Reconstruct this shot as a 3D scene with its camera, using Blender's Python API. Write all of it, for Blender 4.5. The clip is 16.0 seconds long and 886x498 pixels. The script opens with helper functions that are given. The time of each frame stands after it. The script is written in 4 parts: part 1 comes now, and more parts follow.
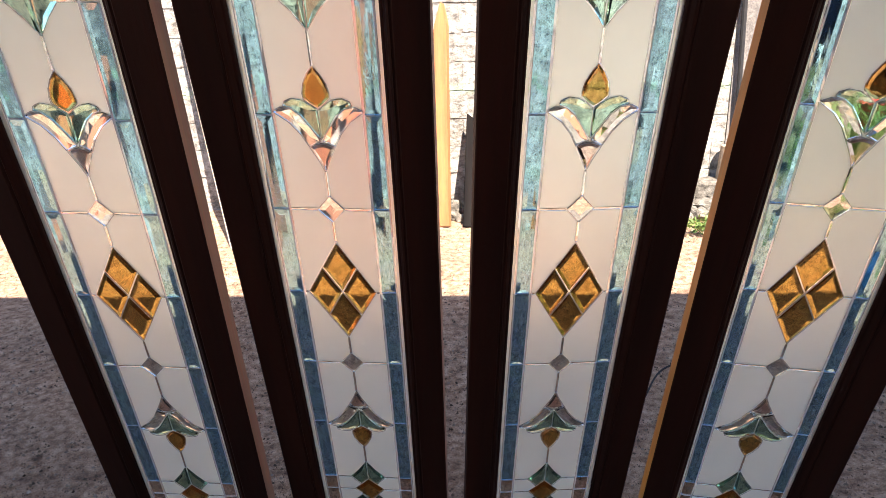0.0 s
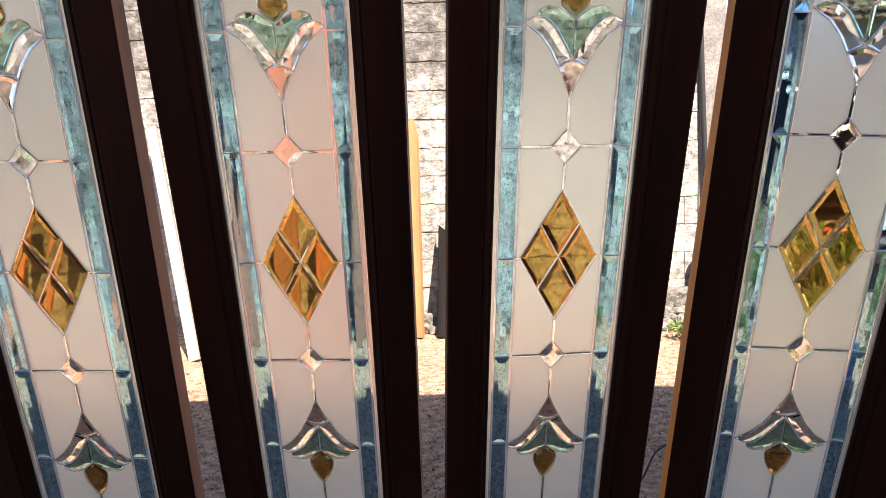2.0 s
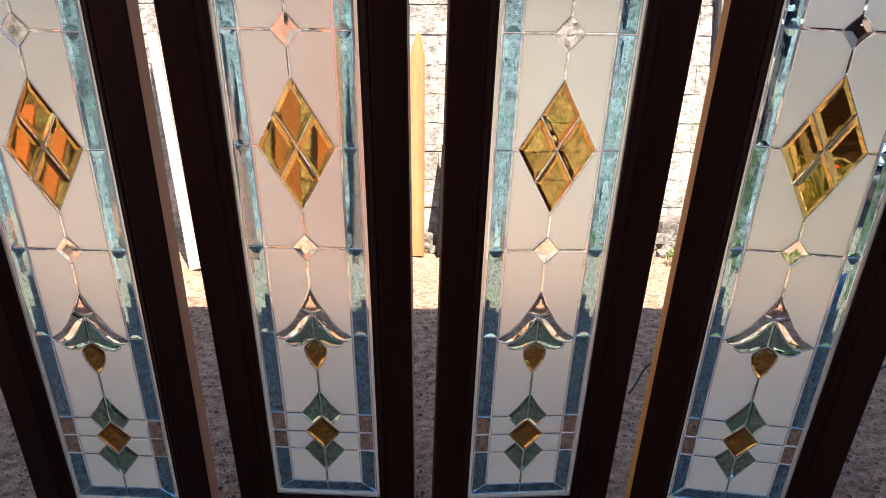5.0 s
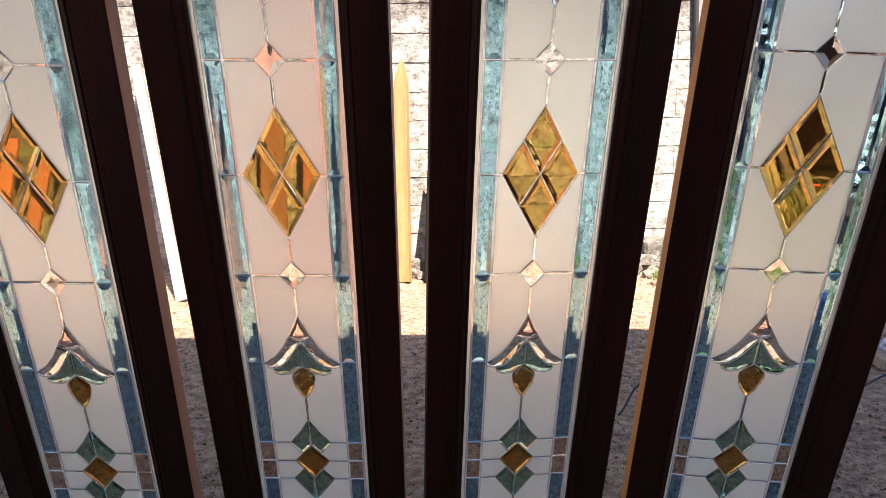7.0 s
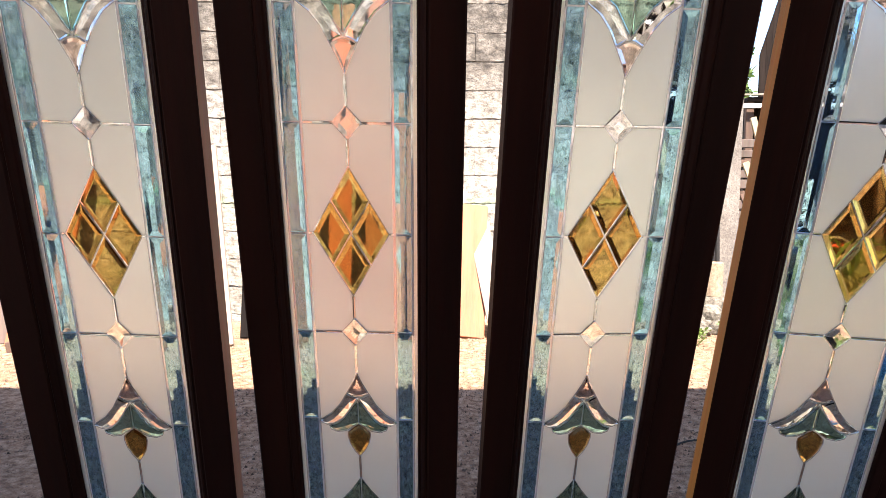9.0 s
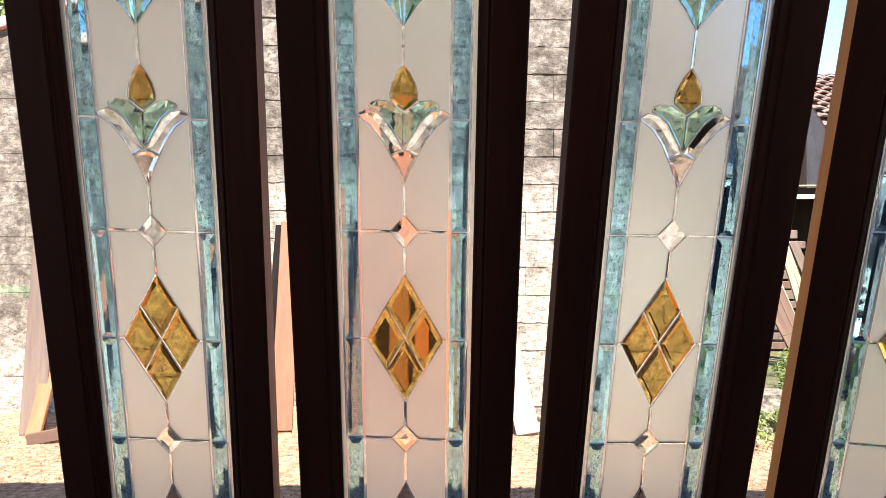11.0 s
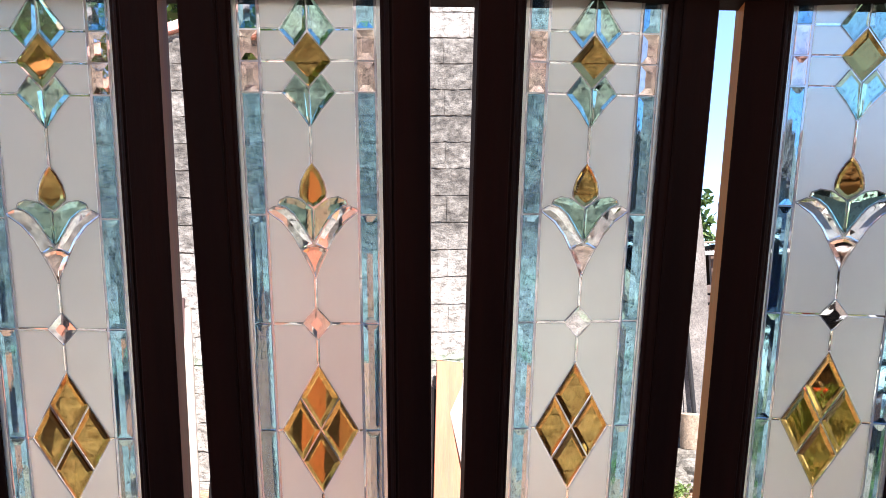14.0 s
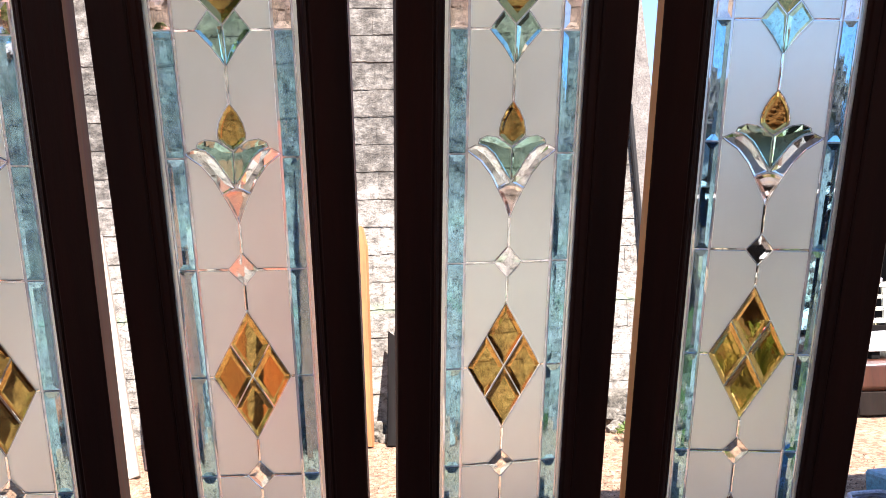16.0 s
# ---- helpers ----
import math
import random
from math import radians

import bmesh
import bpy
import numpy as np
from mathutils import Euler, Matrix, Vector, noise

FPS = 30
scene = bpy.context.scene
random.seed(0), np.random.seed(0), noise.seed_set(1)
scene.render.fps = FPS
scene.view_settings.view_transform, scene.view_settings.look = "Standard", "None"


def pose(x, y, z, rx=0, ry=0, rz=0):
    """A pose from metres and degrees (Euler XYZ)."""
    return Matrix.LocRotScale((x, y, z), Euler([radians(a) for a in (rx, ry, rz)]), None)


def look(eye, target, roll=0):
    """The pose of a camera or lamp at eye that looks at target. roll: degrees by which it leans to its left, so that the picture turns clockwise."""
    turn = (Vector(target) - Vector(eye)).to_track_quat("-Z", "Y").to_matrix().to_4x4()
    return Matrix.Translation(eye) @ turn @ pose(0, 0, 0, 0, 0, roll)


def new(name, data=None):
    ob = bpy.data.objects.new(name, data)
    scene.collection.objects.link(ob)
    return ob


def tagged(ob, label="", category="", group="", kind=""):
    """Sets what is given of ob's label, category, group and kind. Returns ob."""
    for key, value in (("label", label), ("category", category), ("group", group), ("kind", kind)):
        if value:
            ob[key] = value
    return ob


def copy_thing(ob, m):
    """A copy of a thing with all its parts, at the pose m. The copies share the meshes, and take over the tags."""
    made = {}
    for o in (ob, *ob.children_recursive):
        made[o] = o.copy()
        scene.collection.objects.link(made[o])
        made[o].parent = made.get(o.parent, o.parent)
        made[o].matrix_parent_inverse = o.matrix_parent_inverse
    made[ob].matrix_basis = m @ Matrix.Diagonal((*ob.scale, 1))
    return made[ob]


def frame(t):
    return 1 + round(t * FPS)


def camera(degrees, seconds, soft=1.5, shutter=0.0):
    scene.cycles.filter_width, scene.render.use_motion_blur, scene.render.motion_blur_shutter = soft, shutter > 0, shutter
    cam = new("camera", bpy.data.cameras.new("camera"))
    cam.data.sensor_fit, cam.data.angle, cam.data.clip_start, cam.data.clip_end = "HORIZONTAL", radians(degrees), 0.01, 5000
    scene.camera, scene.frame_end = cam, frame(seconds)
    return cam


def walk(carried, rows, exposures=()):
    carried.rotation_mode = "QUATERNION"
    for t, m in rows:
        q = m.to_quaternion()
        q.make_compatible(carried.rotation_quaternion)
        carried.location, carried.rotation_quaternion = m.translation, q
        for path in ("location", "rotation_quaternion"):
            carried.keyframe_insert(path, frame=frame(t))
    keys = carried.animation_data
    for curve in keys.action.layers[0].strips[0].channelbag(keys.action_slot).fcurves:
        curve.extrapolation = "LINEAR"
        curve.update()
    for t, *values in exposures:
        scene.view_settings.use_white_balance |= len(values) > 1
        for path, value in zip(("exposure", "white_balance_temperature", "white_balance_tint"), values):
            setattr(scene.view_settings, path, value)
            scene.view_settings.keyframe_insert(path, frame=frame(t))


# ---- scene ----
WALK = [
    (0, pose(-0.3144, -1.3957, 1.5134, 70.711, 1.224, -2.627)),
    (0.5, pose(-0.3358, -1.3486, 1.3486, 74.879, 2.716, -4.115)),
    (1, pose(-0.3530, -1.3185, 1.2248, 82.750, 2.549, -5.173)),
    (1.5, pose(-0.3458, -1.3062, 1.1320, 83.798, 2.468, -5.300)),
    (2, pose(-0.3207, -1.3126, 1.0831, 83.928, 1.811, -4.918)),
    (2.5, pose(-0.3135, -1.3118, 1.0504, 83.744, 1.577, -4.948)),
    (3, pose(-0.3109, -1.3101, 1.0392, 83.752, 1.662, -4.707)),
    (3.5, pose(-0.3128, -1.3150, 1.0354, 80.934, 0.994, -5.045)),
    (4, pose(-0.3123, -1.3172, 1.0222, 78.889, -0.049, -4.231)),
    (6.5, pose(-0.3052, -1.3196, 1.0048, 78.385, 0.145, -5.095)),
    (7, pose(-0.3079, -1.3258, 1.0082, 80.513, 0.858, -5.561)),
    (7.5, pose(-0.3088, -1.3341, 1.0041, 82.545, 0.428, -5.636)),
    (8, pose(-0.3448, -1.3351, 1.0065, 83.345, 0.116, -5.377)),
    (8.5, pose(-0.3840, -1.3322, 1.0182, 83.682, -0.024, -5.172)),
    (11, pose(-0.4960, -1.3392, 1.0646, 91.259, -0.358, -3.926)),
    (11.5, pose(-0.4889, -1.3443, 1.0920, 92.755, -0.488, -4.676)),
    (12, pose(-0.4815, -1.3465, 1.1084, 94.219, 0.041, -4.789)),
    (12.5, pose(-0.4740, -1.3533, 1.1121, 95.706, 0.221, -5.201)),
    (13, pose(-0.4615, -1.3677, 1.1227, 96.696, 0.756, -5.572)),
    (13.5, pose(-0.4365, -1.3789, 1.1041, 96.710, 0.799, -6.558)),
    (14, pose(-0.4051, -1.3821, 1.1220, 95.722, 1.072, -6.720)),
    (14.5, pose(-0.3841, -1.3837, 1.1249, 95.004, 1.174, -6.875)),
    (15, pose(-0.3583, -1.3855, 1.1258, 94.410, 1.119, -7.187)),
    (15.5, pose(-0.3390, -1.3797, 1.1138, 94.510, 2.373, -7.734)),
    (16, pose(-0.3265, -1.3758, 1.1042, 91.834, 2.382, -8.923)),
]
cam = camera(62.41, 16.0, soft=0.65)
walk(cam, WALK, [(0.0, 2.62, 6950, 16), (0.5, 2.62, 6950, 16), (1.5, 2.49, 7000, 16), (3.0, 2.45, 7050, 17), (6.5, 2.58, 7050, 17), (11.0, 2.50, 7100, 15), (12.0, 2.46, 6700, 14), (12.5, 2.42, 6500, 15), (13.5, 2.40, 6200, 16), (15.0, 2.41, 6250, 16), (16.0, 2.43, 6500, 17)])

# ---- light ----
SUN_EL, SUN_AZ = 55.0, 15.0      # height, and degrees to the east of straight behind the camera
world = bpy.data.worlds.new("world")
scene.world = world
world.use_nodes = True
wn = world.node_tree.nodes
sky = wn.new("ShaderNodeTexSky")
sky.sky_type = "NISHITA"
sky.sun_disc = False
sky.dust_density, sky.ozone_density = 0.0, 4.5
sky.sun_elevation = radians(SUN_EL)
sky.sun_rotation = radians(180 - SUN_AZ)
wn["Background"].inputs["Strength"].default_value = 0.085
world.node_tree.links.new(sky.outputs[0], wn["Background"].inputs["Color"])
to_sun = Vector((math.sin(radians(SUN_AZ)) * math.cos(radians(SUN_EL)),
                 -math.cos(radians(SUN_AZ)) * math.cos(radians(SUN_EL)), math.sin(radians(SUN_EL))))
sun = new("sun", bpy.data.lights.new("sun", "SUN"))
sun.data.energy, sun.data.angle, sun.data.color = 5.0, radians(0.53), (1.0, 0.95, 0.88)
sun.matrix_world = look(to_sun * 20, (0, 0, 0))


# ---- materials ----
def material(name):
    m = bpy.data.materials.new(name)
    m.use_nodes = True
    nt = m.node_tree
    return m, nt.nodes, nt.links, nt.nodes["Principled BSDF"]


def ramp(nodes, stops):
    r = nodes.new("ShaderNodeValToRGB")
    e = r.color_ramp.elements
    e[0].position, e[0].color = stops[0][0], (*stops[0][1], 1)
    e[1].position, e[1].color = stops[-1][0], (*stops[-1][1], 1)
    for p, c in stops[1:-1]:
        e.new(p).color = (*c, 1)
    return r


def noise_node(nodes, links, scale, detail=6.0, rough=0.6, coords=None, stretch=None):
    n = nodes.new("ShaderNodeTexNoise")
    n.inputs["Scale"].default_value, n.inputs["Detail"].default_value, n.inputs["Roughness"].default_value = scale, detail, rough
    if coords is None:
        coords = nodes.new("ShaderNodeTexCoord").outputs["Object"]
    if stretch:
        mp = nodes.new("ShaderNodeMapping")
        mp.inputs["Scale"].default_value = stretch
        links.new(coords, mp.inputs["Vector"])
        coords = mp.outputs["Vector"]
    links.new(coords, n.inputs["Vector"])
    return n


def bump(nodes, links, height, bsdf, strength, distance):
    b = nodes.new("ShaderNodeBump")
    b.inputs["Strength"].default_value, b.inputs["Distance"].default_value = strength, distance
    links.new(height, b.inputs["Height"])
    links.new(b.outputs["Normal"], bsdf.inputs["Normal"])


def mix_colour(nodes, links, kind, fac, a, b):
    m = nodes.new("ShaderNodeMix")
    m.data_type, m.blend_type = "RGBA", kind
    if isinstance(fac, float):
        m.inputs[0].default_value = fac
    else:
        links.new(fac, m.inputs[0])
    for slot, v in ((6, a), (7, b)):
        if isinstance(v, tuple):
            m.inputs[slot].default_value = (*v, 1)
        else:
            links.new(v, m.inputs[slot])
    return m.outputs[2]


def wood(name, dark, light, gloss=0.5, grain=(9, 9, 0.8), relief=0.3, shift=True, shine=0.5):
    """Timber with the grain along local z, streaks and pores at two scales."""
    m, n, l, p = material(name)
    co = n.new("ShaderNodeTexCoord").outputs["Object"]
    if shift:
        inf = n.new("ShaderNodeObjectInfo")
        add = n.new("ShaderNodeVectorMath")
        sc = n.new("ShaderNodeMath")
        sc.operation, sc.inputs[1].default_value = "MULTIPLY", 37.0
        l.new(inf.outputs["Random"], sc.inputs[0])
        l.new(co, add.inputs[0])
        l.new(sc.outputs[0], add.inputs[1])
        co = add.outputs[0]
    a = noise_node(n, l, 1.6, 8, 0.65, co, grain)
    b = noise_node(n, l, 14.0, 5, 0.7, co, grain)
    c = noise_node(n, l, 2.0, 3, 0.5, co)
    r = ramp(n, [(0.3, dark), (0.7, light)])
    l.new(a.outputs[0], r.inputs[0])
    col = mix_colour(n, l, "OVERLAY", 0.35, r.outputs[0], b.outputs[1])
    col = mix_colour(n, l, "MULTIPLY", 0.35, col, c.outputs[0])
    l.new(col, p.inputs["Base Color"])
    rr = n.new("ShaderNodeMapRange")
    rr.inputs[3].default_value, rr.inputs[4].default_value = gloss - 0.1, gloss + 0.15
    l.new(b.outputs[0], rr.inputs[0])
    l.new(rr.outputs[0], p.inputs["Roughness"])
    p.inputs["Specular IOR Level"].default_value = shine
    bump(n, l, b.outputs[0], p, relief, 0.002)
    return m


def glass(name, colour, ripple=0.0, scale=60.0, rough=0.0, milk=0.0, milk_colour=None, seeds=0.0):
    """Solid cast glass, tinted at its surface, with a wavy or hammered face and a little milkiness."""
    m, n, l, p = material(name)
    g = n.new("ShaderNodeBsdfGlass")
    g.inputs["IOR"].default_value, g.inputs["Roughness"].default_value = 1.5, rough
    t = noise_node(n, l, 25.0, 2, 0.5)
    c = mix_colour(n, l, "MULTIPLY", 0.12, colour, t.outputs[1])
    if seeds:
        # bubbles and grit cast into the glass
        sd = noise_node(n, l, 190.0, 4, 0.78, None, (1.0, 1.0, 0.6))
        sr = ramp(n, [(0.37, (0.25, 0.30, 0.33)), (0.43, (0.88, 0.90, 0.91)), (0.60, (1.0, 1.0, 1.0))])
        l.new(sd.outputs[0], sr.inputs[0])
        c = mix_colour(n, l, "MULTIPLY", seeds, c, sr.outputs[0])
    l.new(c, g.inputs["Color"])
    if ripple:
        w = noise_node(n, l, scale, 3, 0.5)
        v = noise_node(n, l, scale * 3.1, 2, 0.6)
        h = n.new("ShaderNodeMath")
        h.operation, h.inputs[1].default_value = "MULTIPLY_ADD", 0.22
        l.new(v.outputs[0], h.inputs[0])
        l.new(w.outputs[0], h.inputs[2])
        bump(n, l, h.outputs[0], g, ripple, 0.004)
    n.remove(p)
    out = g.outputs[0]
    if milk:
        tr = n.new("ShaderNodeBsdfTranslucent")
        grit = noise_node(n, l, 320.0, 3, 0.6)
        cc = mix_colour(n, l, "OVERLAY", 0.5, milk_colour or colour, grit.outputs[0])
        l.new(cc, tr.inputs["Color"])
        mx = n.new("ShaderNodeMixShader")
        mx.inputs[0].default_value = milk
        l.new(out, mx.inputs[1])
        l.new(tr.outputs[0], mx.inputs[2])
        out = mx.outputs[0]
    l.new(out, n["Material Output"].inputs["Surface"])
    return m


def frosted_glass(name="frosted_glass", dim=(0.892, 0.912, 0.852), clear=(0.930, 0.950, 0.890), sharp=0.71, rough=0.47):
    """Sand-blasted glass: scatters most of the light that comes through, with a soft forward lobe."""
    m, n, l, p = material(name)
    col = noise_node(n, l, 6.0, 4, 0.6)
    r = ramp(n, [(0.3, dim), (0.7, clear)])
    l.new(col.outputs[0], r.inputs[0])
    tr = n.new("ShaderNodeBsdfTranslucent")
    re = n.new("ShaderNodeBsdfRefraction")
    re.inputs["Roughness"].default_value, re.inputs["IOR"].default_value = rough, 1.35
    di = n.new("ShaderNodeBsdfDiffuse")
    for s in (tr, re, di):
        l.new(r.outputs[0], s.inputs["Color"])
    m1, m2 = n.new("ShaderNodeMixShader"), n.new("ShaderNodeMixShader")
    m1.inputs[0].default_value, m2.inputs[0].default_value = sharp, 0.03
    l.new(tr.outputs[0], m1.inputs[1])
    l.new(re.outputs[0], m1.inputs[2])
    l.new(m1.outputs[0], m2.inputs[1])
    l.new(di.outputs[0], m2.inputs[2])
    n.remove(p)
    l.new(m2.outputs[0], n["Material Output"].inputs["Surface"])
    return m


STAIN = wood("dark_stained_wood", (0.0095, 0.0020, 0.0012), (0.022, 0.0050, 0.0027), 0.60, shine=0.09)
EDGE = wood("raw_red_wood", (0.40, 0.145, 0.016), (0.56, 0.225, 0.030), 0.6)
DULLEDGE = wood("dull_pink_wood", (0.25, 0.105, 0.062), (0.37, 0.17, 0.105), 0.6)
PINE = wood("yellow_sawn_wood", (0.19, 0.048, 0.016), (0.26, 0.082, 0.034), 0.7)
RED = wood("red_sawn_wood", (0.115, 0.038, 0.016), (0.165, 0.062, 0.027), 0.7)
PALE = wood("pale_sawn_wood", (0.20, 0.158, 0.120), (0.31, 0.262, 0.210), 0.8, relief=0.5)
GREYWOOD = wood("weathered_wood", (0.062, 0.044, 0.035), (0.125, 0.090, 0.073), 0.85)
OLDWOOD = wood("old_brown_wood", (0.055, 0.029, 0.019), (0.12, 0.068, 0.045), 0.8)
BLACKWOOD = wood("near_black_wood", (0.0035, 0.0028, 0.0025), (0.011, 0.0085, 0.0078), 0.9, shine=0.12)
YELLOW = wood("yellow_pine", (0.25, 0.075, 0.020), (0.42, 0.175, 0.058), 0.7, relief=0.5)
ORANGE = wood("orange_sawn_wood", (0.25, 0.066, 0.022), (0.34, 0.112, 0.048), 0.7)
DARKBROWN = wood("near_black_brown_wood", (0.007, 0.0045, 0.0032), (0.020, 0.013, 0.010), 0.9, shine=0.15)
DARKRED = wood("dark_red_wood", (0.022, 0.008, 0.006), (0.05, 0.017, 0.012), 0.8)
CREAMWOOD = wood("cream_sawn_wood", (0.24, 0.18, 0.105), (0.36, 0.285, 0.18), 0.75)
TABLE = wood("red_brown_varnish", (0.035, 0.011, 0.0065), (0.075, 0.024, 0.013), 0.3)
FROST = frosted_glass()
BLUE = glass("pale_blue_ripple_glass", (0.665, 0.885, 0.950), 0.015, 120.0, milk=0.085, milk_colour=(0.03, 0.11, 0.30), seeds=0.78)
AMBER = glass("amber_glass", (0.76, 0.640, 0.365), 0.008, 110.0, milk=0.075, milk_colour=(0.46, 0.15, 0.04), seeds=0.52)
CLEAR = glass("clear_bevel_glass", (0.97, 0.98, 0.97), 0.016, 80.0, seeds=0.3)
PEACH = glass("faint_peach_glass", (0.95, 0.865, 0.815), 0.018, 70.0, seeds=0.3)
SEAMGLASS = glass("clear_seam_glass", (0.985, 0.985, 0.975), milk=0.30, milk_colour=(0.95, 0.93, 0.91))
SEA = glass("sea_green_glass", (0.725, 0.885, 0.818), 0.016, 80.0, seeds=0.7, milk=0.03, milk_colour=(0.20, 0.34, 0.26))


def concrete_block():
    m, n, l, p = material("weathered_concrete_block")
    geo = n.new("ShaderNodeNewGeometry")
    inf = n.new("ShaderNodeObjectInfo")
    big = noise_node(n, l, 1.3, 5, 0.6, geo.outputs["Position"])
    mid = noise_node(n, l, 9.0, 6, 0.7, geo.outputs["Position"])
    fine = noise_node(n, l, 48.0, 7, 0.8, geo.outputs["Position"])
    sep = n.new("ShaderNodeSeparateXYZ")
    l.new(geo.outputs["Position"], sep.inputs[0])
    # whitewash below, bare and blackened blocks higher up, with a ragged edge between them
    h = n.new("ShaderNodeMath")
    h.operation = "MULTIPLY_ADD"
    h.inputs[1].default_value, h.inputs[2].default_value = 0.55, -0.275
    l.new(big.outputs[0], h.inputs[0])
    z = n.new("ShaderNodeMath")
    l.new(sep.outputs[2], z.inputs[0])
    l.new(h.outputs[0], z.inputs[1])
    bare = n.new("ShaderNodeMapRange")
    bare.inputs[1].default_value, bare.inputs[2].default_value = 1.5, 1.85
    # the whitewash ends towards the west
    west = n.new("ShaderNodeMapRange")
    west.inputs[1].default_value, west.inputs[2].default_value, west.inputs[4].default_value = -1.95, -2.55, 1.15
    l.new(sep.outputs[0], west.inputs[0])
    zw = n.new("ShaderNodeMath")
    l.new(z.outputs[0], zw.inputs[0])
    l.new(west.outputs[0], zw.inputs[1])
    l.new(zw.outputs[0], bare.inputs[0])
    top = n.new("ShaderNodeMapRange")
    top.inputs[1].default_value, top.inputs[2].default_value = 3.28, 3.21
    l.new(sep.outputs[2], top.inputs[0])
    mul = n.new("ShaderNodeMath")
    mul.operation = "MULTIPLY"
    l.new(bare.outputs[0], mul.inputs[0])
    l.new(top.outputs[0], mul.inputs[1])
    pale = ramp(n, [(0.30, (0.10, 0.09, 0.075)), (0.42, (0.208, 0.191, 0.166)), (0.60, (0.305, 0.287, 0.255))])
    grey = ramp(n, [(0.28, (0.032, 0.027, 0.022)), (0.46, (0.086, 0.077, 0.065)), (0.64, (0.185, 0.171, 0.148))])
    l.new(mid.outputs[0], pale.inputs[0])
    l.new(mid.outputs[0], grey.inputs[0])
    col = mix_colour(n, l, "MIX", mul.outputs[0], pale.outputs[0], grey.outputs[0])
    col = mix_colour(n, l, "OVERLAY", 0.55, col, fine.outputs[0])
    # crusts of lime and soot, a few centimetres across
    crust = noise_node(n, l, 24.0, 9, 0.78, geo.outputs["Position"], (0.75, 1.0, 1.2))
    cr = ramp(n, [(0.38, (0.20, 0.19, 0.18)), (0.47, (0.84, 0.83, 0.82)), (0.58, (1.50, 1.49, 1.47))])
    l.new(crust.outputs[0], cr.inputs[0])
    col = mix_colour(n, l, "MULTIPLY", 0.72, col, cr.outputs[0])
    pit = noise_node(n, l, 38.0, 2, 0.55, geo.outputs["Position"])
    pm = n.new("ShaderNodeMapRange")
    pm.inputs[1].default_value, pm.inputs[2].default_value, pm.inputs[4].default_value = 0.665, 0.71, 0.65
    l.new(pit.outputs[0], pm.inputs[0])
    col = mix_colour(n, l, "MIX", pm.outputs[0], col, (0.045, 0.038, 0.032))
    # each block a little lighter or darker than its neighbours
    v = ramp(n, [(0.0, (0.74, 0.73, 0.72)), (1.0, (1.0, 1.0, 1.0))])
    l.new(inf.outputs["Random"], v.inputs[0])
    col = mix_colour(n, l, "MULTIPLY", 0.8, col, v.outputs[0])
    # a thin green line of moss at one course
    d = n.new("ShaderNodeMath")
    d.operation = "SUBTRACT"
    d.inputs[1].default_value = 0.865
    l.new(sep.outputs[2], d.inputs[0])
    ab = n.new("ShaderNodeMath")
    ab.operation = "ABSOLUTE"
    l.new(d.outputs[0], ab.inputs[0])
    mo = n.new("ShaderNodeMapRange")
    mo.inputs[1].default_value, mo.inputs[2].default_value = 0.05, 0.0
    mo.inputs[4].default_value = 0.55
    l.new(ab.outputs[0], mo.inputs[0])
    mm = n.new("ShaderNodeMath")
    mm.operation = "MULTIPLY"
    l.new(mo.outputs[0], mm.inputs[0])
    l.new(mid.outputs[0], mm.inputs[1])
    col = mix_colour(n, l, "MIX", mm.outputs[0], col, (0.22, 0.40, 0.20))
    l.new(col, p.inputs["Base Color"])
    p.inputs["Roughness"].default_value = 0.95
    hb = n.new("ShaderNodeMath")
    l.new(mid.outputs[0], hb.inputs[0])
    l.new(crust.outputs[0], hb.inputs[1])
    bump(n, l, hb.outputs[0], p, 0.8, 0.014)
    return m


def rough_mineral(name, stops, scale=8.0, fine=90.0, relief=0.6, dist=0.01, gloss=0.95):
    m, n, l, p = material(name)
    geo = n.new("ShaderNodeNewGeometry")
    a = noise_node(n, l, scale, 6, 0.65, geo.outputs["Position"])
    b = noise_node(n, l, fine, 4, 0.75, geo.outputs["Position"])
    big = noise_node(n, l, scale * 0.12, 3, 0.5, geo.outputs["Position"])
    r = ramp(n, stops)
    l.new(a.outputs[0], r.inputs[0])
    grain = n.new("ShaderNodeMapRange")
    grain.inputs[1].default_value, grain.inputs[2].default_value = 0.28, 0.72
    l.new(b.outputs[0], grain.inputs[0])
    col = mix_colour(n, l, "OVERLAY", 0.55, r.outputs[0], grain.outputs[0])
    col = mix_colour(n, l, "OVERLAY", 0.4, col, big.outputs[0])
    l.new(col, p.inputs["Base Color"])
    p.inputs["Roughness"].default_value = gloss
    h = n.new("ShaderNodeMath")
    l.new(a.outputs[0], h.inputs[0])
    l.new(b.outputs[0], h.inputs[1])
    bump(n, l, h.outputs[0], p, relief, dist)
    return m


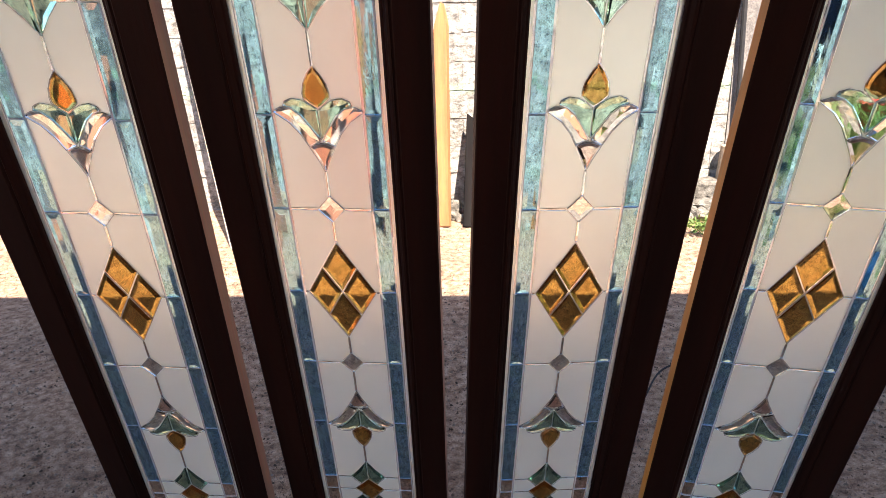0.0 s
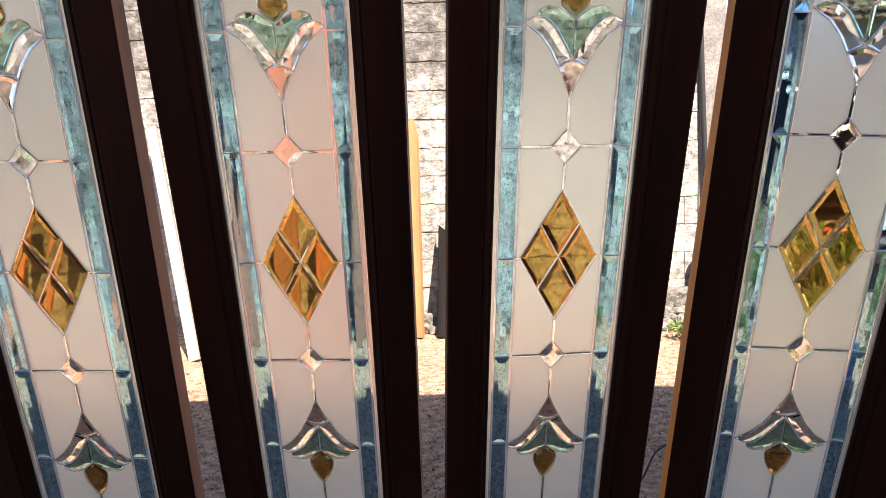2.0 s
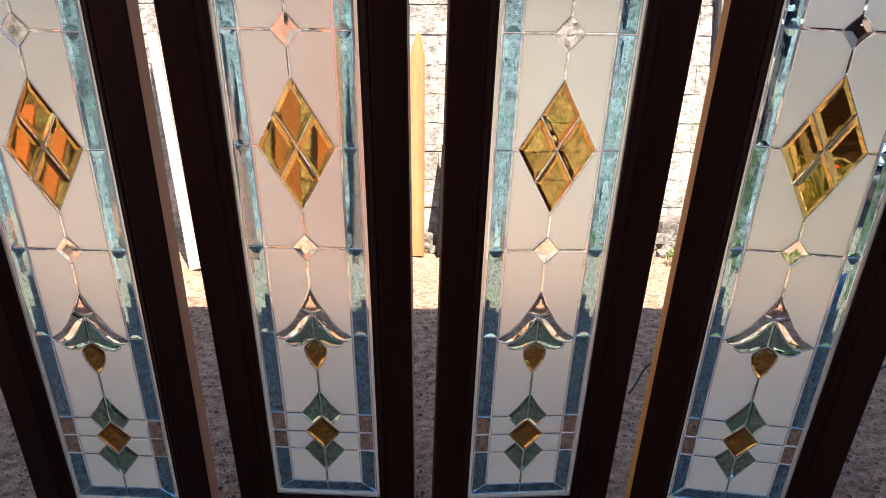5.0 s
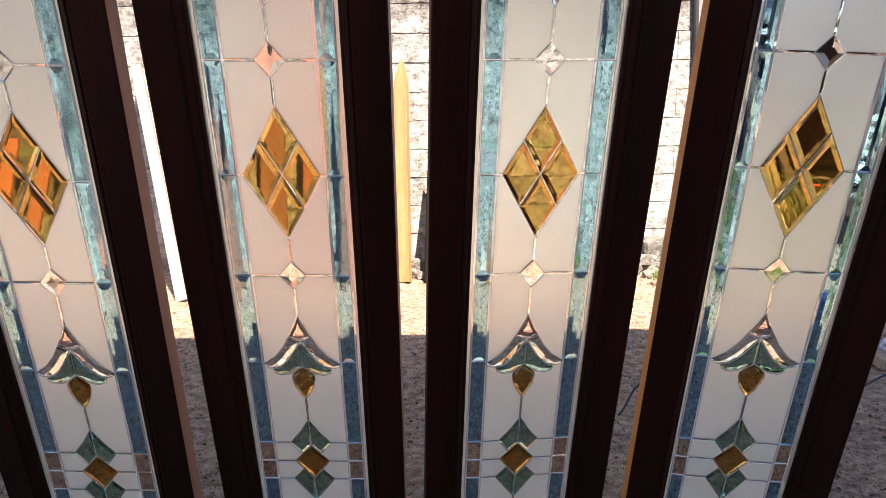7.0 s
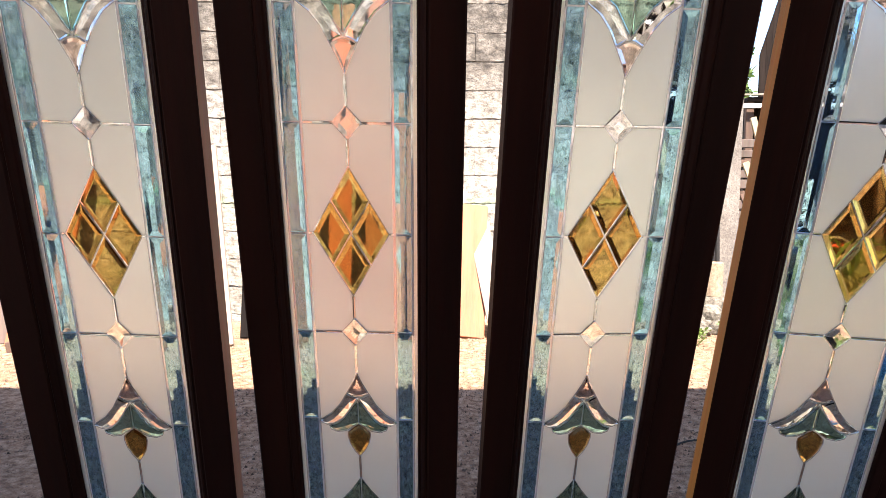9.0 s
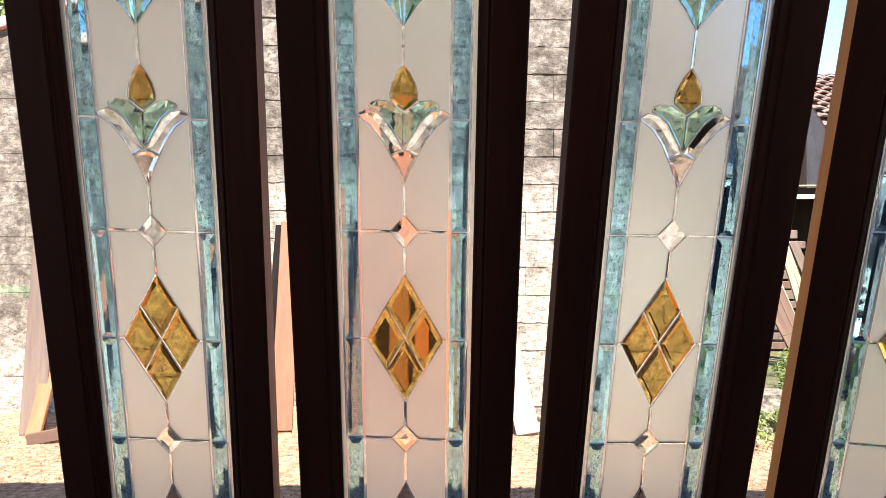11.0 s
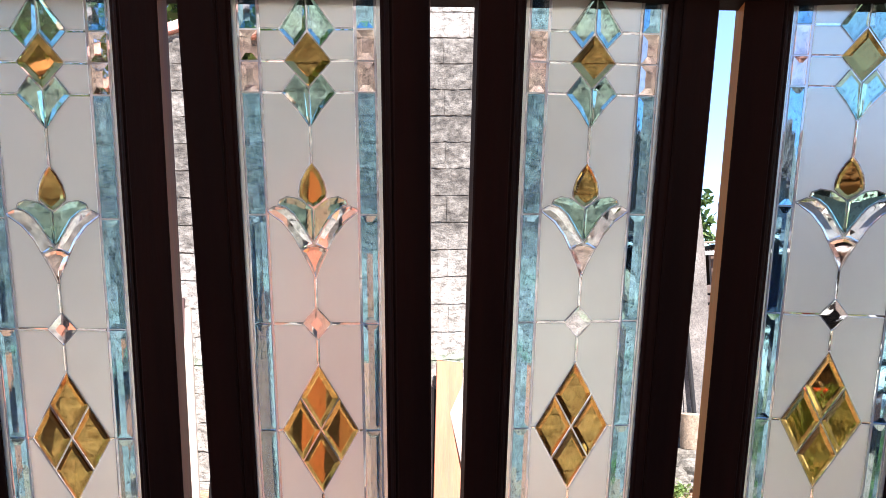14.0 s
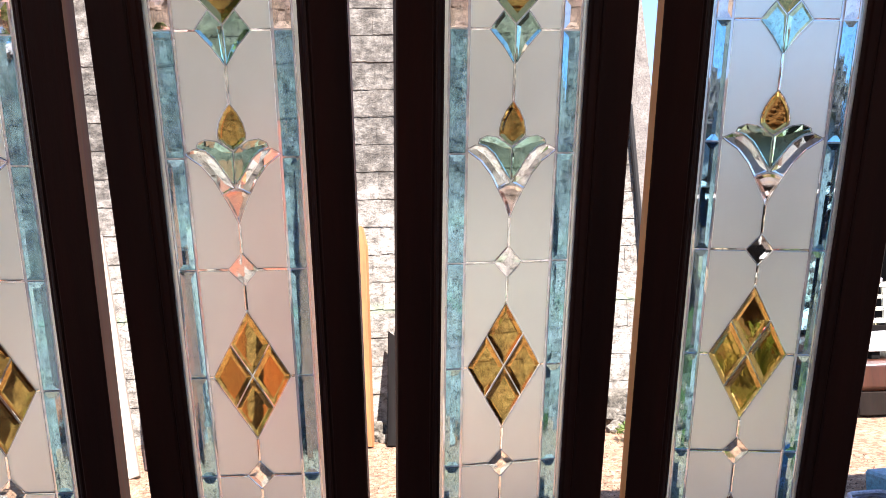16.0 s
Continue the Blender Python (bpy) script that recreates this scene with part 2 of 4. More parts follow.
BLOCK = concrete_block()
def turf(mat):
    """Rough turf takes over from the bare earth beyond the wall's end, along a ragged line."""
    n, l = mat.node_tree.nodes, mat.node_tree.links
    p = n["Principled BSDF"]
    earth = p.inputs["Base Color"].links[0].from_socket
    pos = n.new("ShaderNodeNewGeometry").outputs["Position"]
    sep = n.new("ShaderNodeSeparateXYZ")
    l.new(pos, sep.inputs[0])
    patch = noise_node(n, l, 1.1, 7, 0.7, pos)
    blades = noise_node(n, l, 60.0, 5, 0.75, pos)
    ax = n.new("ShaderNodeMapRange")
    ax.inputs[1].default_value, ax.inputs[2].default_value = 2.0, 3.4
    ay = n.new("ShaderNodeMapRange")
    ay.inputs[1].default_value, ay.inputs[2].default_value = 3.2, 5.0
    l.new(sep.outputs[0], ax.inputs[0])
    l.new(sep.outputs[1], ay.inputs[0])
    both = n.new("ShaderNodeMath")
    both.operation = "MULTIPLY"
    l.new(ax.outputs[0], both.inputs[0])
    l.new(ay.outputs[0], both.inputs[1])
    edge = n.new("ShaderNodeMath")
    l.new(both.outputs[0], edge.inputs[0])
    l.new(patch.outputs[0], edge.inputs[1])
    mask = n.new("ShaderNodeMapRange")
    mask.inputs[1].default_value, mask.inputs[2].default_value = 0.72, 0.95
    l.new(edge.outputs[0], mask.inputs[0])
    green = ramp(n, [(0.3, (0.030, 0.036, 0.012)), (0.5, (0.085, 0.090, 0.032)), (0.7, (0.17, 0.155, 0.065))])
    l.new(blades.outputs[0], green.inputs[0])
    l.new(mix_colour(n, l, "MIX", mask.outputs[0], earth, green.outputs[0]), p.inputs["Base Color"])
    return mat


DIRT = rough_mineral("trodden_earth", [(0.32, (0.13, 0.062, 0.034)), (0.47, (0.375, 0.212, 0.124)), (0.66, (0.60, 0.400, 0.265))], 26, 190, 1.0, 0.022)
turf(DIRT)
STONE = rough_mineral("field_stone", [(0.34, (0.030, 0.026, 0.020)), (0.48, (0.105, 0.092, 0.072)), (0.66, (0.205, 0.182, 0.150))], 20, 110, 0.8, 0.012)
CEMENT = rough_mineral("grey_cement", [(0.3, (0.088, 0.078, 0.068)), (0.7, (0.18, 0.162, 0.143))], 6, 80, 0.4, 0.006)
TILE = rough_mineral("terracotta_tile", [(0.3, (0.085, 0.052, 0.043)), (0.7, (0.175, 0.112, 0.092))], 5, 40, 0.4, 0.01)
VERGE = rough_mineral("salmon_verge", [(0.3, (0.48, 0.24, 0.19)), (0.7, (0.60, 0.36, 0.30))], 8, 60, 0.4, 0.006)
SHEDMAT = rough_mineral("dark_shed_boards", [(0.3, (0.055, 0.042, 0.033)), (0.7, (0.11, 0.085, 0.066))], 4, 40, 0.3, 0.004)
BLACKISH = rough_mineral("black_rubber", [(0.3, (0.004, 0.004, 0.004)), (0.7, (0.011, 0.010, 0.010))], 20, 90, 0.2, 0.002, 0.9)
CREAM = rough_mineral("cream_paint", [(0.3, (0.40, 0.385, 0.31)), (0.7, (0.52, 0.50, 0.42))], 9, 60, 0.2, 0.002, 0.6)
WHITE = rough_mineral("white_paint", [(0.3, (0.52, 0.51, 0.50)), (0.7, (0.64, 0.63, 0.62))], 9, 60, 0.2, 0.002, 0.6)
HOUSEWALL = rough_mineral("grey_house_plaster", [(0.3, (0.13, 0.13, 0.13)), (0.7, (0.21, 0.21, 0.208))], 3, 40, 0.4, 0.01)
TANP = rough_mineral("tan_cement", [(0.3, (0.17, 0.125, 0.082)), (0.7, (0.26, 0.195, 0.135))], 9, 60, 0.3, 0.003, 0.8)
GREYP = rough_mineral("grey_paint", [(0.3, (0.24, 0.23, 0.23)), (0.7, (0.34, 0.33, 0.33))], 9, 60, 0.2, 0.002, 0.6)
REDP = rough_mineral("red_plastic", [(0.3, (0.36, 0.030, 0.018)), (0.7, (0.46, 0.05, 0.03))], 9, 60, 0.1, 0.001, 0.4)
LILAC = rough_mineral("pale_lilac_plastic", [(0.3, (0.30, 0.29, 0.36)), (0.7, (0.42, 0.41, 0.48))], 12, 60, 0.2, 0.002, 0.5)
BLUEP = rough_mineral("blue_plastic", [(0.3, (0.04, 0.16, 0.25)), (0.7, (0.07, 0.24, 0.36))], 9, 60, 0.1, 0.001, 0.4)


def leaf_material(name, dark, light):
    m, n, l, p = material(name)
    geo = n.new("ShaderNodeNewGeometry")
    r = ramp(n, [(0.0, dark), (1.0, light)])
    l.new(geo.outputs["Random Per Island"], r.inputs[0])
    l.new(r.outputs[0], p.inputs["Base Color"])
    p.inputs["Roughness"].default_value = 0.5
    tr = n.new("ShaderNodeBsdfTranslucent")
    l.new(r.outputs[0], tr.inputs["Color"])
    mx = n.new("ShaderNodeMixShader")
    mx.inputs[0].default_value = 0.35
    l.new(p.outputs[0], mx.inputs[1])
    l.new(tr.outputs[0], mx.inputs[2])
    l.new(mx.outputs[0], n["Material Output"].inputs["Surface"])
    return m


def grit():
    m, n, l, p = material("mixed_grit")
    geo = n.new("ShaderNodeNewGeometry")
    r = ramp(n, [(0.0, (0.05, 0.032, 0.022)), (0.5, (0.20, 0.130, 0.088)), (1.0, (0.34, 0.25, 0.19))])
    p.inputs["Specular IOR Level"].default_value = 0.05
    l.new(geo.outputs["Random Per Island"], r.inputs[0])
    l.new(r.outputs[0], p.inputs["Base Color"])
    p.inputs["Roughness"].default_value = 0.9
    return m


GRIT = grit()
LEAF = leaf_material("leaf_green", (0.035, 0.075, 0.018), (0.11, 0.17, 0.04))
DRYGRASS = leaf_material("dry_grass", (0.09, 0.095, 0.030), (0.33, 0.29, 0.13))
WEED = leaf_material("weed_green", (0.05, 0.10, 0.018), (0.15, 0.21, 0.05))


# ---- building helpers ----
def part(name, bm, mat, parent=None, label="", smooth=False):
    """Links a bmesh as one mesh object, under a thing when one is given."""
    bmesh.ops.recalc_face_normals(bm, faces=bm.faces)
    me = bpy.data.meshes.new(name)
    bm.to_mesh(me)
    bm.free()
    if smooth:
        for f in me.polygons:
            f.use_smooth = True
    me.materials.append(mat)
    ob = new(name, me)
    if parent:
        ob.parent = parent
    if label:
        tagged(ob, label)
    return ob


def box(bm, x0, x1, y0, y1, z0, z1, bevel=0.0, m=None):
    g = bmesh.ops.create_cube(bm, size=1.0, matrix=Matrix.Translation(((x0 + x1) / 2, (y0 + y1) / 2, (z0 + z1) / 2)) @ Matrix.Diagonal((x1 - x0, y1 - y0, z1 - z0, 1)))
    vs = g["verts"]
    if bevel:
        es = list({e for v in vs for e in v.link_edges})
        r = bmesh.ops.bevel(bm, geom=es, offset=bevel, segments=1, affect="EDGES", profile=0.5)
        vs = list({v for f in r["faces"] for v in f.verts} | {v for v in vs if v.is_valid})
    if m is not None:
        bmesh.ops.transform(bm, matrix=m, verts=vs)
    return vs


def between(bm, a, b, w, t, bevel=0.004, turn=0.0):
    """A board of width w and thickness t from a to b, its width as level as it can be."""
    a, b = Vector(a), Vector(b)
    d = b - a
    zax = d.normalized()
    xax = Vector((0, 1, 0)).cross(zax)
    if xax.length < 0.05:
        xax = Vector((1, 0, 0))
    xax.normalize()
    yax = zax.cross(xax)
    m = Matrix((xax, yax, zax)).transposed().to_4x4()
    m.translation = a
    m = m @ Matrix.Rotation(radians(turn), 4, "Z")
    box(bm, -w / 2, w / 2, -t / 2, t / 2, 0, d.length, bevel, m)


def rod(bm, a, b, r0, r1=None, n=10):
    a, b = Vector(a), Vector(b)
    d = b - a
    m = Matrix.Translation((a + b) / 2) @ d.to_track_quat("Z", "Y").to_matrix().to_4x4()
    bmesh.ops.create_cone(bm, cap_ends=True, segments=n, radius1=r0, radius2=r0 if r1 is None else r1, depth=d.length, matrix=m)


def rock(bm, c, r, seed):
    rng = random.Random(seed)
    g = bmesh.ops.create_icosphere(bm, subdivisions=2, radius=1.0)
    s = Vector((r * rng.uniform(0.8, 1.3), r * rng.uniform(0.7, 1.1), r * rng.uniform(0.55, 0.85)))
    o = Vector((rng.uniform(0, 50), rng.uniform(0, 50), rng.uniform(0, 50)))
    for v in g["verts"]:
        k = 1 + 0.42 * noise.noise(v.co * 1.5 + o) + 0.16 * noise.noise(v.co * 4.0 + o)
        v.co = Vector(c) + Vector((v.co.x * s.x * k, v.co.y * s.y * k, v.co.z * s.z * k))


def leaves(bm, centre, radius, count, size, seed, flat=0.7):
    """Many small pointed leaves in uneven clumps."""
    rng = random.Random(seed)
    clumps = [Vector((rng.gauss(0, 0.45), rng.gauss(0, 0.45), rng.gauss(0, 0.45) * flat)) * radius for _ in range(max(4, count // 45))]
    for i in range(count):
        c = Vector(centre) + clumps[i % len(clumps)] + Vector((rng.gauss(0, 1), rng.gauss(0, 1), rng.gauss(0, 1) * flat)) * radius * 0.2
        ax = Vector((rng.uniform(-1, 1), rng.uniform(-1, 1), rng.uniform(-0.6, 1))).normalized()
        sd = ax.cross(Vector((rng.uniform(-1, 1), rng.uniform(-1, 1), rng.uniform(-1, 1)))).normalized()
        s = size * rng.uniform(0.6, 1.3)
        vs = [bm.verts.new(c + q) for q in (Vector(), ax * s * 0.5 + sd * s * 0.24, ax * s, ax * s * 0.5 - sd * s * 0.24)]
        bm.faces.new(vs)


def soften(ob, width=0.004):
    b = ob.modifiers.new("bevel", "BEVEL")
    b.width, b.segments, b.limit_method = width, 2, "ANGLE"
    return ob


# ---- ground ----
def make_ground():
    def steps(lo, hi, fine_lo, fine_hi, fine):
        a = list(np.arange(fine_lo, fine_hi + 1e-6, fine))
        s, x = fine, fine_hi
        while x < hi:
            s *= 1.5
            x += s
            a.append(x)
        s, x = fine, fine_lo
        while x > lo:
            s *= 1.5
            x -= s
            a.insert(0, x)
        return a
    xs, ys = steps(-600, 600, -3.2, 4.2, 0.045), steps(-200, 900, 0.2, 4.2, 0.045)
    verts = []
    for y in ys:
        for x in xs:
            near = math.exp(-max(0, abs(x) - 5) / 4 - max(0, abs(y - 2) - 4) / 4)
            z = near * (0.012 * noise.noise(Vector((x * 2.1, y * 2.1, 0))) + 0.007 * noise.noise(Vector((x * 9, y * 9, 3))))
            verts.append((x, y, z - 0.006))
    w = len(xs)
    faces = [(j * w + i, j * w + i + 1, (j + 1) * w + i + 1, (j + 1) * w + i) for j in range(len(ys) - 1) for i in range(w - 1)]
    me = bpy.data.meshes.new("ground")
    me.from_pydata(verts, [], faces)
    for f in me.polygons:
        f.use_smooth = True
    me.materials.append(DIRT)
    return tagged(new("ground", me), "trodden grey-brown earth yard, gritty and uneven", "ground", kind="structure")


make_ground()

# ---- the shed behind the camera: roof, an added unseen back wall, the beam the doors lean on ----
EAVE = 2.5
SHADE = 0.676 * EAVE       # how far the eave's shadow falls forward


def prism(corners, z0, z1):
    bm = bmesh.new()
    lo = [bm.verts.new((x, y, z0(x, y) if callable(z0) else z0)) for x, y in corners]
    hi = [bm.verts.new((x, y, z1(x, y) if callable(z1) else z1)) for x, y in corners]
    bm.faces.new(lo)
    bm.faces.new(hi)
    for i in range(len(corners)):
        j = (i + 1) % len(corners)
        bm.faces.new((lo[i], lo[j], hi[j], hi[i]))
    return bm


def eave_y(x):
    return 2.16 - SHADE - 0.085 * (x - 0.28)


pitch = lambda x, y: EAVE + 0.12 * (0.5 - y)
roof = part("ceiling", prism([(-2.9, -5.2), (3.3, -5.2), (3.3, eave_y(3.3)), (-2.9, eave_y(-2.9))], pitch, lambda x, y: pitch(x, y) + 0.06), SHEDMAT)
tagged(roof, "dark board roof of the open shed", "ceiling", kind="structure")
# unseen wall, added to cut the light that reaches the door fronts
tagged(part("added_back_wall", prism([(-2.7, -5.1), (3.1, -5.1), (3.1, -5.0), (-2.7, -5.0)], -0.02, lambda x, y: pitch(x, y) - 0.001), SHEDMAT),
       "unseen plain board wall added to close the shed and keep it dark", "wall", kind="structure")
for name, px, py in (("post_west", -2.7, 0.0), ("post_east", 3.1, -0.53)):
    c = [(px - 0.06, py - 0.06), (px + 0.06, py - 0.06), (px + 0.06, py + 0.06), (px - 0.06, py + 0.06)]
    tagged(part(name, prism(c, -0.02, lambda x, y: pitch(x, y) - 0.001), SHEDMAT), "square wooden post of the open shed", "post", kind="structure")

bm = bmesh.new()
BEAM_A, BEAM_B = Vector((-2.66, 0.0, 1.742)), Vector((3.06, -0.527, 1.626))
between(bm, BEAM_A, BEAM_B, 0.06, 0.10, 0.006)
tagged(part("beam", bm, STAIN), "dark brown wooden beam across the open front", "beam", kind="structure")

# ---- the four door leaves ----
HALF_H, THICK, GH = 0.962, 0.050, 0.884


def slab(bm, poly, y0, y1):
    a = [bm.verts.new((u, y0, v)) for u, v in poly]
    b = [bm.verts.new((u, y1, v)) for u, v in poly]
    bm.faces.new(a)
    bm.faces.new(b)
    for i in range(len(poly)):
        j = (i + 1) % len(poly)
        bm.faces.new((a[i], a[j], b[j], b[i]))


def area2(poly):
    return sum(poly[i][0] * poly[(i + 1) % len(poly)][1] - poly[(i + 1) % len(poly)][0] * poly[i][1] for i in range(len(poly)))


def offset(poly, d):
    """The outline moved inwards by d (outwards when d is negative)."""
    if area2(poly) < 0:
        poly = poly[::-1]
    out, k = [], len(poly)
    for i in range(k):
        p0, p1, p2 = Vector(poly[i - 1]), Vector(poly[i]), Vector(poly[(i + 1) % k])
        e0, e1 = (p1 - p0).normalized(), (p2 - p1).normalized()
        n0, n1 = Vector((-e0.y, e0.x)), Vector((-e1.y, e1.x))
        b = n0 + n1
        b = b / max(b.length_squared / 2, 0.35)
        q = p1 + b * (d[i] if isinstance(d, list) else d)
        out.append((q.x, q.y))
    return out


def bevelled(poly, width, drop=0.0046, t=0.0090, under=0.0):
    """A cut glass piece: bevelled front, flat or slightly bevelled back."""
    if area2(poly) < 0:
        poly = poly[::-1]
        width = width[::-1] if isinstance(width, list) else width
    if isinstance(width, tuple):
        cu, cv = sum(u for u, v in poly) / len(poly), sum(v for u, v in poly) / len(poly)
        inner = [(u - math.copysign(width[0], u - cu), v - math.copysign(width[1], v - cv)) for u, v in poly]
    else:
        inner = offset(poly, width)
    bm = bmesh.new()
    f, b = -t / 2, t / 2
    back = [bm.verts.new((u, b - under, v)) for u, v in poly]
    falls = [min(drop, 0.0012 + w * 0.6) for w in width] if isinstance(width, list) else [drop] * len(poly)
    rim = [bm.verts.new((u, f + d, v)) for (u, v), d in zip(poly, falls)]
    top = [bm.verts.new((u, f, v)) for u, v in inner]
    k = len(poly)
    if under:
        low = [bm.verts.new((u, b, v)) for u, v in inner]
        bm.faces.new(low)
        for i in range(k):
            j = (i + 1) % k
            bm.faces.new((back[i], back[j], low[j], low[i]))
    else:
        bm.faces.new(back)
    bm.faces.new(top)
    for i in range(k):
        j = (i + 1) % k
        bm.faces.new((back[i], back[j], rim[j], rim[i]))
        bm.faces.new((rim[i], rim[j], top[j], top[i]))
    return bm


def seam(poly, w, y0):
    """The thin bright ring where a piece is bonded to its neighbours."""
    bm = bmesh.new()
    if area2(poly) < 0:
        poly = poly[::-1]
    out, k = offset(poly, -w), len(poly)
    us, vs = [u for u, v in poly], [v for u, v in poly]
    if k == 4 and max(vs) - min(vs) > max(us) - min(us) > 0.02 and min(abs(u) for u in us) > 0.06:
        mu = sum(us) / 4
        out = [(u + (0.0050 if abs(u) < abs(mu) else 0.0038) * (1 if u > mu else -1), ov) for (u, v), (ou, ov) in zip(poly, out)]
    rings = [[bm.verts.new((u, y, v)) for u, v in p] for p, y in ((poly, y0), (out, y0), (out, y0 + 0.0004), (poly, y0 + 0.0004))]
    for a, b in zip(rings, rings[1:] + rings[:1]):
        for i in range(k):
            j = (i + 1) % k
            bm.faces.new((a[i], a[j], b[j], b[i]))
    return bm


def inside(pt, poly):
    x, y = pt
    c = False
    for i in range(len(poly)):
        (x0, y0), (x1, y1) = poly[i - 1], poly[i]
        if (y0 > y) != (y1 > y) and x < (x1 - x0) * (y - y0) / (y1 - y0) + x0:
            c = not c
    return c


def mirror(poly):
    return poly + [(-u, v) for u, v in reversed(poly) if abs(u) > 1e-6]


UPPER = [(0, 0), (0.2375, 0.2375), (0.304, 0.2935), (0.4205, 0.4155), (0.509, 0.499), (0.568, 0.5625), (0.631, 0.6190), (0.684, 0.6715), (0.737, 0.7230), (0.800, 0.7865), (0.8375, 0.8270), (0.90, 0.8895)]


def tight(v):
    """Height above the middle, as it is spaced in the upper half."""
    if v <= 0:
        return v
    for (a, p), (b, q) in zip(UPPER[:-1], UPPER[1:]):
        if v <= b:
            return p + (q - p) * (v - a) / (b - a)
    return v


def tighten(poly):
    return [(u, tight(v)) for u, v in poly]


def pattern(dw, dh, ku):
    """All cut pieces of the panel: (name, outline, bevel width, glass, label)."""
    out = []
    q = 0.4791
    for cu, cv in ((0, dh / 2), (0, -dh / 2), (dw / 2, 0), (-dw / 2, 0)):
        out.append(("diamond_quarter", [(cu + dw * q, cv), (cu, cv + dh * q), (cu - dw * q, cv), (cu, cv - dh * q)], 0.0085, AMBER, "bevelled amber glass"))
    for s in (1, -1):
        f = lambda pts, k=1.0: [(u * k, s * v) for u, v in pts]
        out.append(("small_diamond", f([(0.0250, 0.2085), (0, 0.2375), (-0.0250, 0.2085), (0, 0.1795)]), 0.0105, CLEAR, "clear bevelled glass"))
        out.append(("flower_tip", f(mirror([(0, 0.304), (0.0085, 0.326), (0.0215, 0.3515), (0.0105, 0.3575), (0, 0.3595)]), ku), 0.0055, PEACH, "faint peach glass"))
        for m in (1, -1):
            g = lambda pts, k=1.0: [(m * u * k, s * v) for u, v in pts]
            out.append(("outer_petal", g([(0.0235, 0.3545), (0.036, 0.378), (0.055, 0.4015), (0.081, 0.4205), (0.066, 0.4285), (0.048, 0.4245),
                                          (0.033, 0.4115), (0.020, 0.3925), (0.010, 0.3765), (0.0035, 0.364), (0.013, 0.3605)], ku), [0.002, 0.002, 0.002, 0.0008, 0.0055, 0.0108, 0.0115, 0.0108, 0.0092, 0.0035, 0.002], CLEAR, "clear bevelled glass"))
            out.append(("inner_petal", g([(0.0012, 0.3705), (0.0085, 0.3795), (0.0185, 0.3955), (0.0315, 0.4145), (0.0465, 0.4275), (0.0600, 0.4325),
                                          (0.0575, 0.4400), (0.045, 0.4458), (0.028, 0.4430), (0.012, 0.4325), (0.0012, 0.4240)], ku), [0.0015, 0.0015, 0.0015, 0.0015, 0.0015, 0.001, 0.0035, 0.0098, 0.0105, 0.0085, 0.0025], SEA, "sea-green bevelled glass"))
            out.append(("green_kite", g([(0.0012, 0.568), (0.021, 0.6015), (0.0445, 0.631), (0.0215, 0.6612), (0.0012, 0.6382)]), 0.0062, SEA, "sea-green bevelled glass"))
            out.append(("green_kite", g([(0.0012, 0.7358), (0.0218, 0.7092), (0.0462, 0.737), (0.0012, 0.800)]), 0.0062, SEA, "sea-green bevelled glass"))
        out.append(("bud", f(mirror([(0, 0.4275), (0.011, 0.4352), (0.0225, 0.4475), (0.0232, 0.457), (0.0195, 0.475), (0.0105, 0.494), (0, 0.509)]), ku), 0.006, AMBER, "amber bevelled glass"))
        out.append(("amber_square", f([(0.0388, 0.684), (0, 0.6412), (-0.0388, 0.684), (0, 0.7324)]), 0.0105, AMBER, "amber bevelled glass"))
    return out


def strips(IN_U, OUT_U):
    out = []
    cuts = [0, 0.2085, 0.414, 0.631, 0.684, 0.737]
    for s in (1, -1):
        for m in (1, -1):
            for a, b in zip(cuts[:-1], cuts[1:]):
                peach = a in (0.631, 0.684)
                out.append(("border_strip", [(m * IN_U, s * (a + 0.0016)), (m * OUT_U, s * (a + 0.0016)), (m * OUT_U, s * (b - 0.0016)), (m * IN_U, s * (b - 0.0016))],
                            (0.0088, 0.0110), PEACH if peach else BLUE, "faint peach bevelled glass" if peach else "pale blue rippled glass"))
            out.append(("border_strip", [(m * IN_U, s * 0.7386), (m * OUT_U, s * 0.7386), (m * OUT_U, s * 0.8655), (m * IN_U, s * 0.8375)], (0.0088, 0.0110), BLUE, "pale blue rippled glass"))
            out.append(("border_strip", [(m * 0.0012, s * 0.8395), (m * (IN_U - 0.0012), s * 0.8395), (m * (OUT_U - 0.0012), s * 0.8675), (m * 0.0012, s * 0.8675)],
                        (0.0110, 0.0088), BLUE, "pale blue rippled glass"))
    return out


def lines(dw, dh, ku, IN_U):
    """Clear lines cut through the frosting: rectangles u0, u1, v0, v1."""
    w, out = 0.0026, []
    for s in (1, -1):
        for a, b in ((dh, 0.1795), (0.2375, 0.304), (0.509, 0.568), (0.800, 0.8385)):
            v0, v1 = sorted((s * a, s * b))
            out.append((-w, w, v0, v1))
        for m in (1, -1):
            for v, a in ((0.2085, 0.025), (0.631, 0.0445), (0.684, 0.0388), (0.737, 0.0462), (0.4205, 0.080 * ku)):
                u0, u1 = sorted((m * a, m * (IN_U - 0.0052)))
                out.append((u0, u1, s * v - w, s * v + w))
    for m in (1, -1):
        u0, u1 = sorted((m * dw, m * (IN_U - 0.0052)))
        out.append((u0, u1, -w, w))
    return out


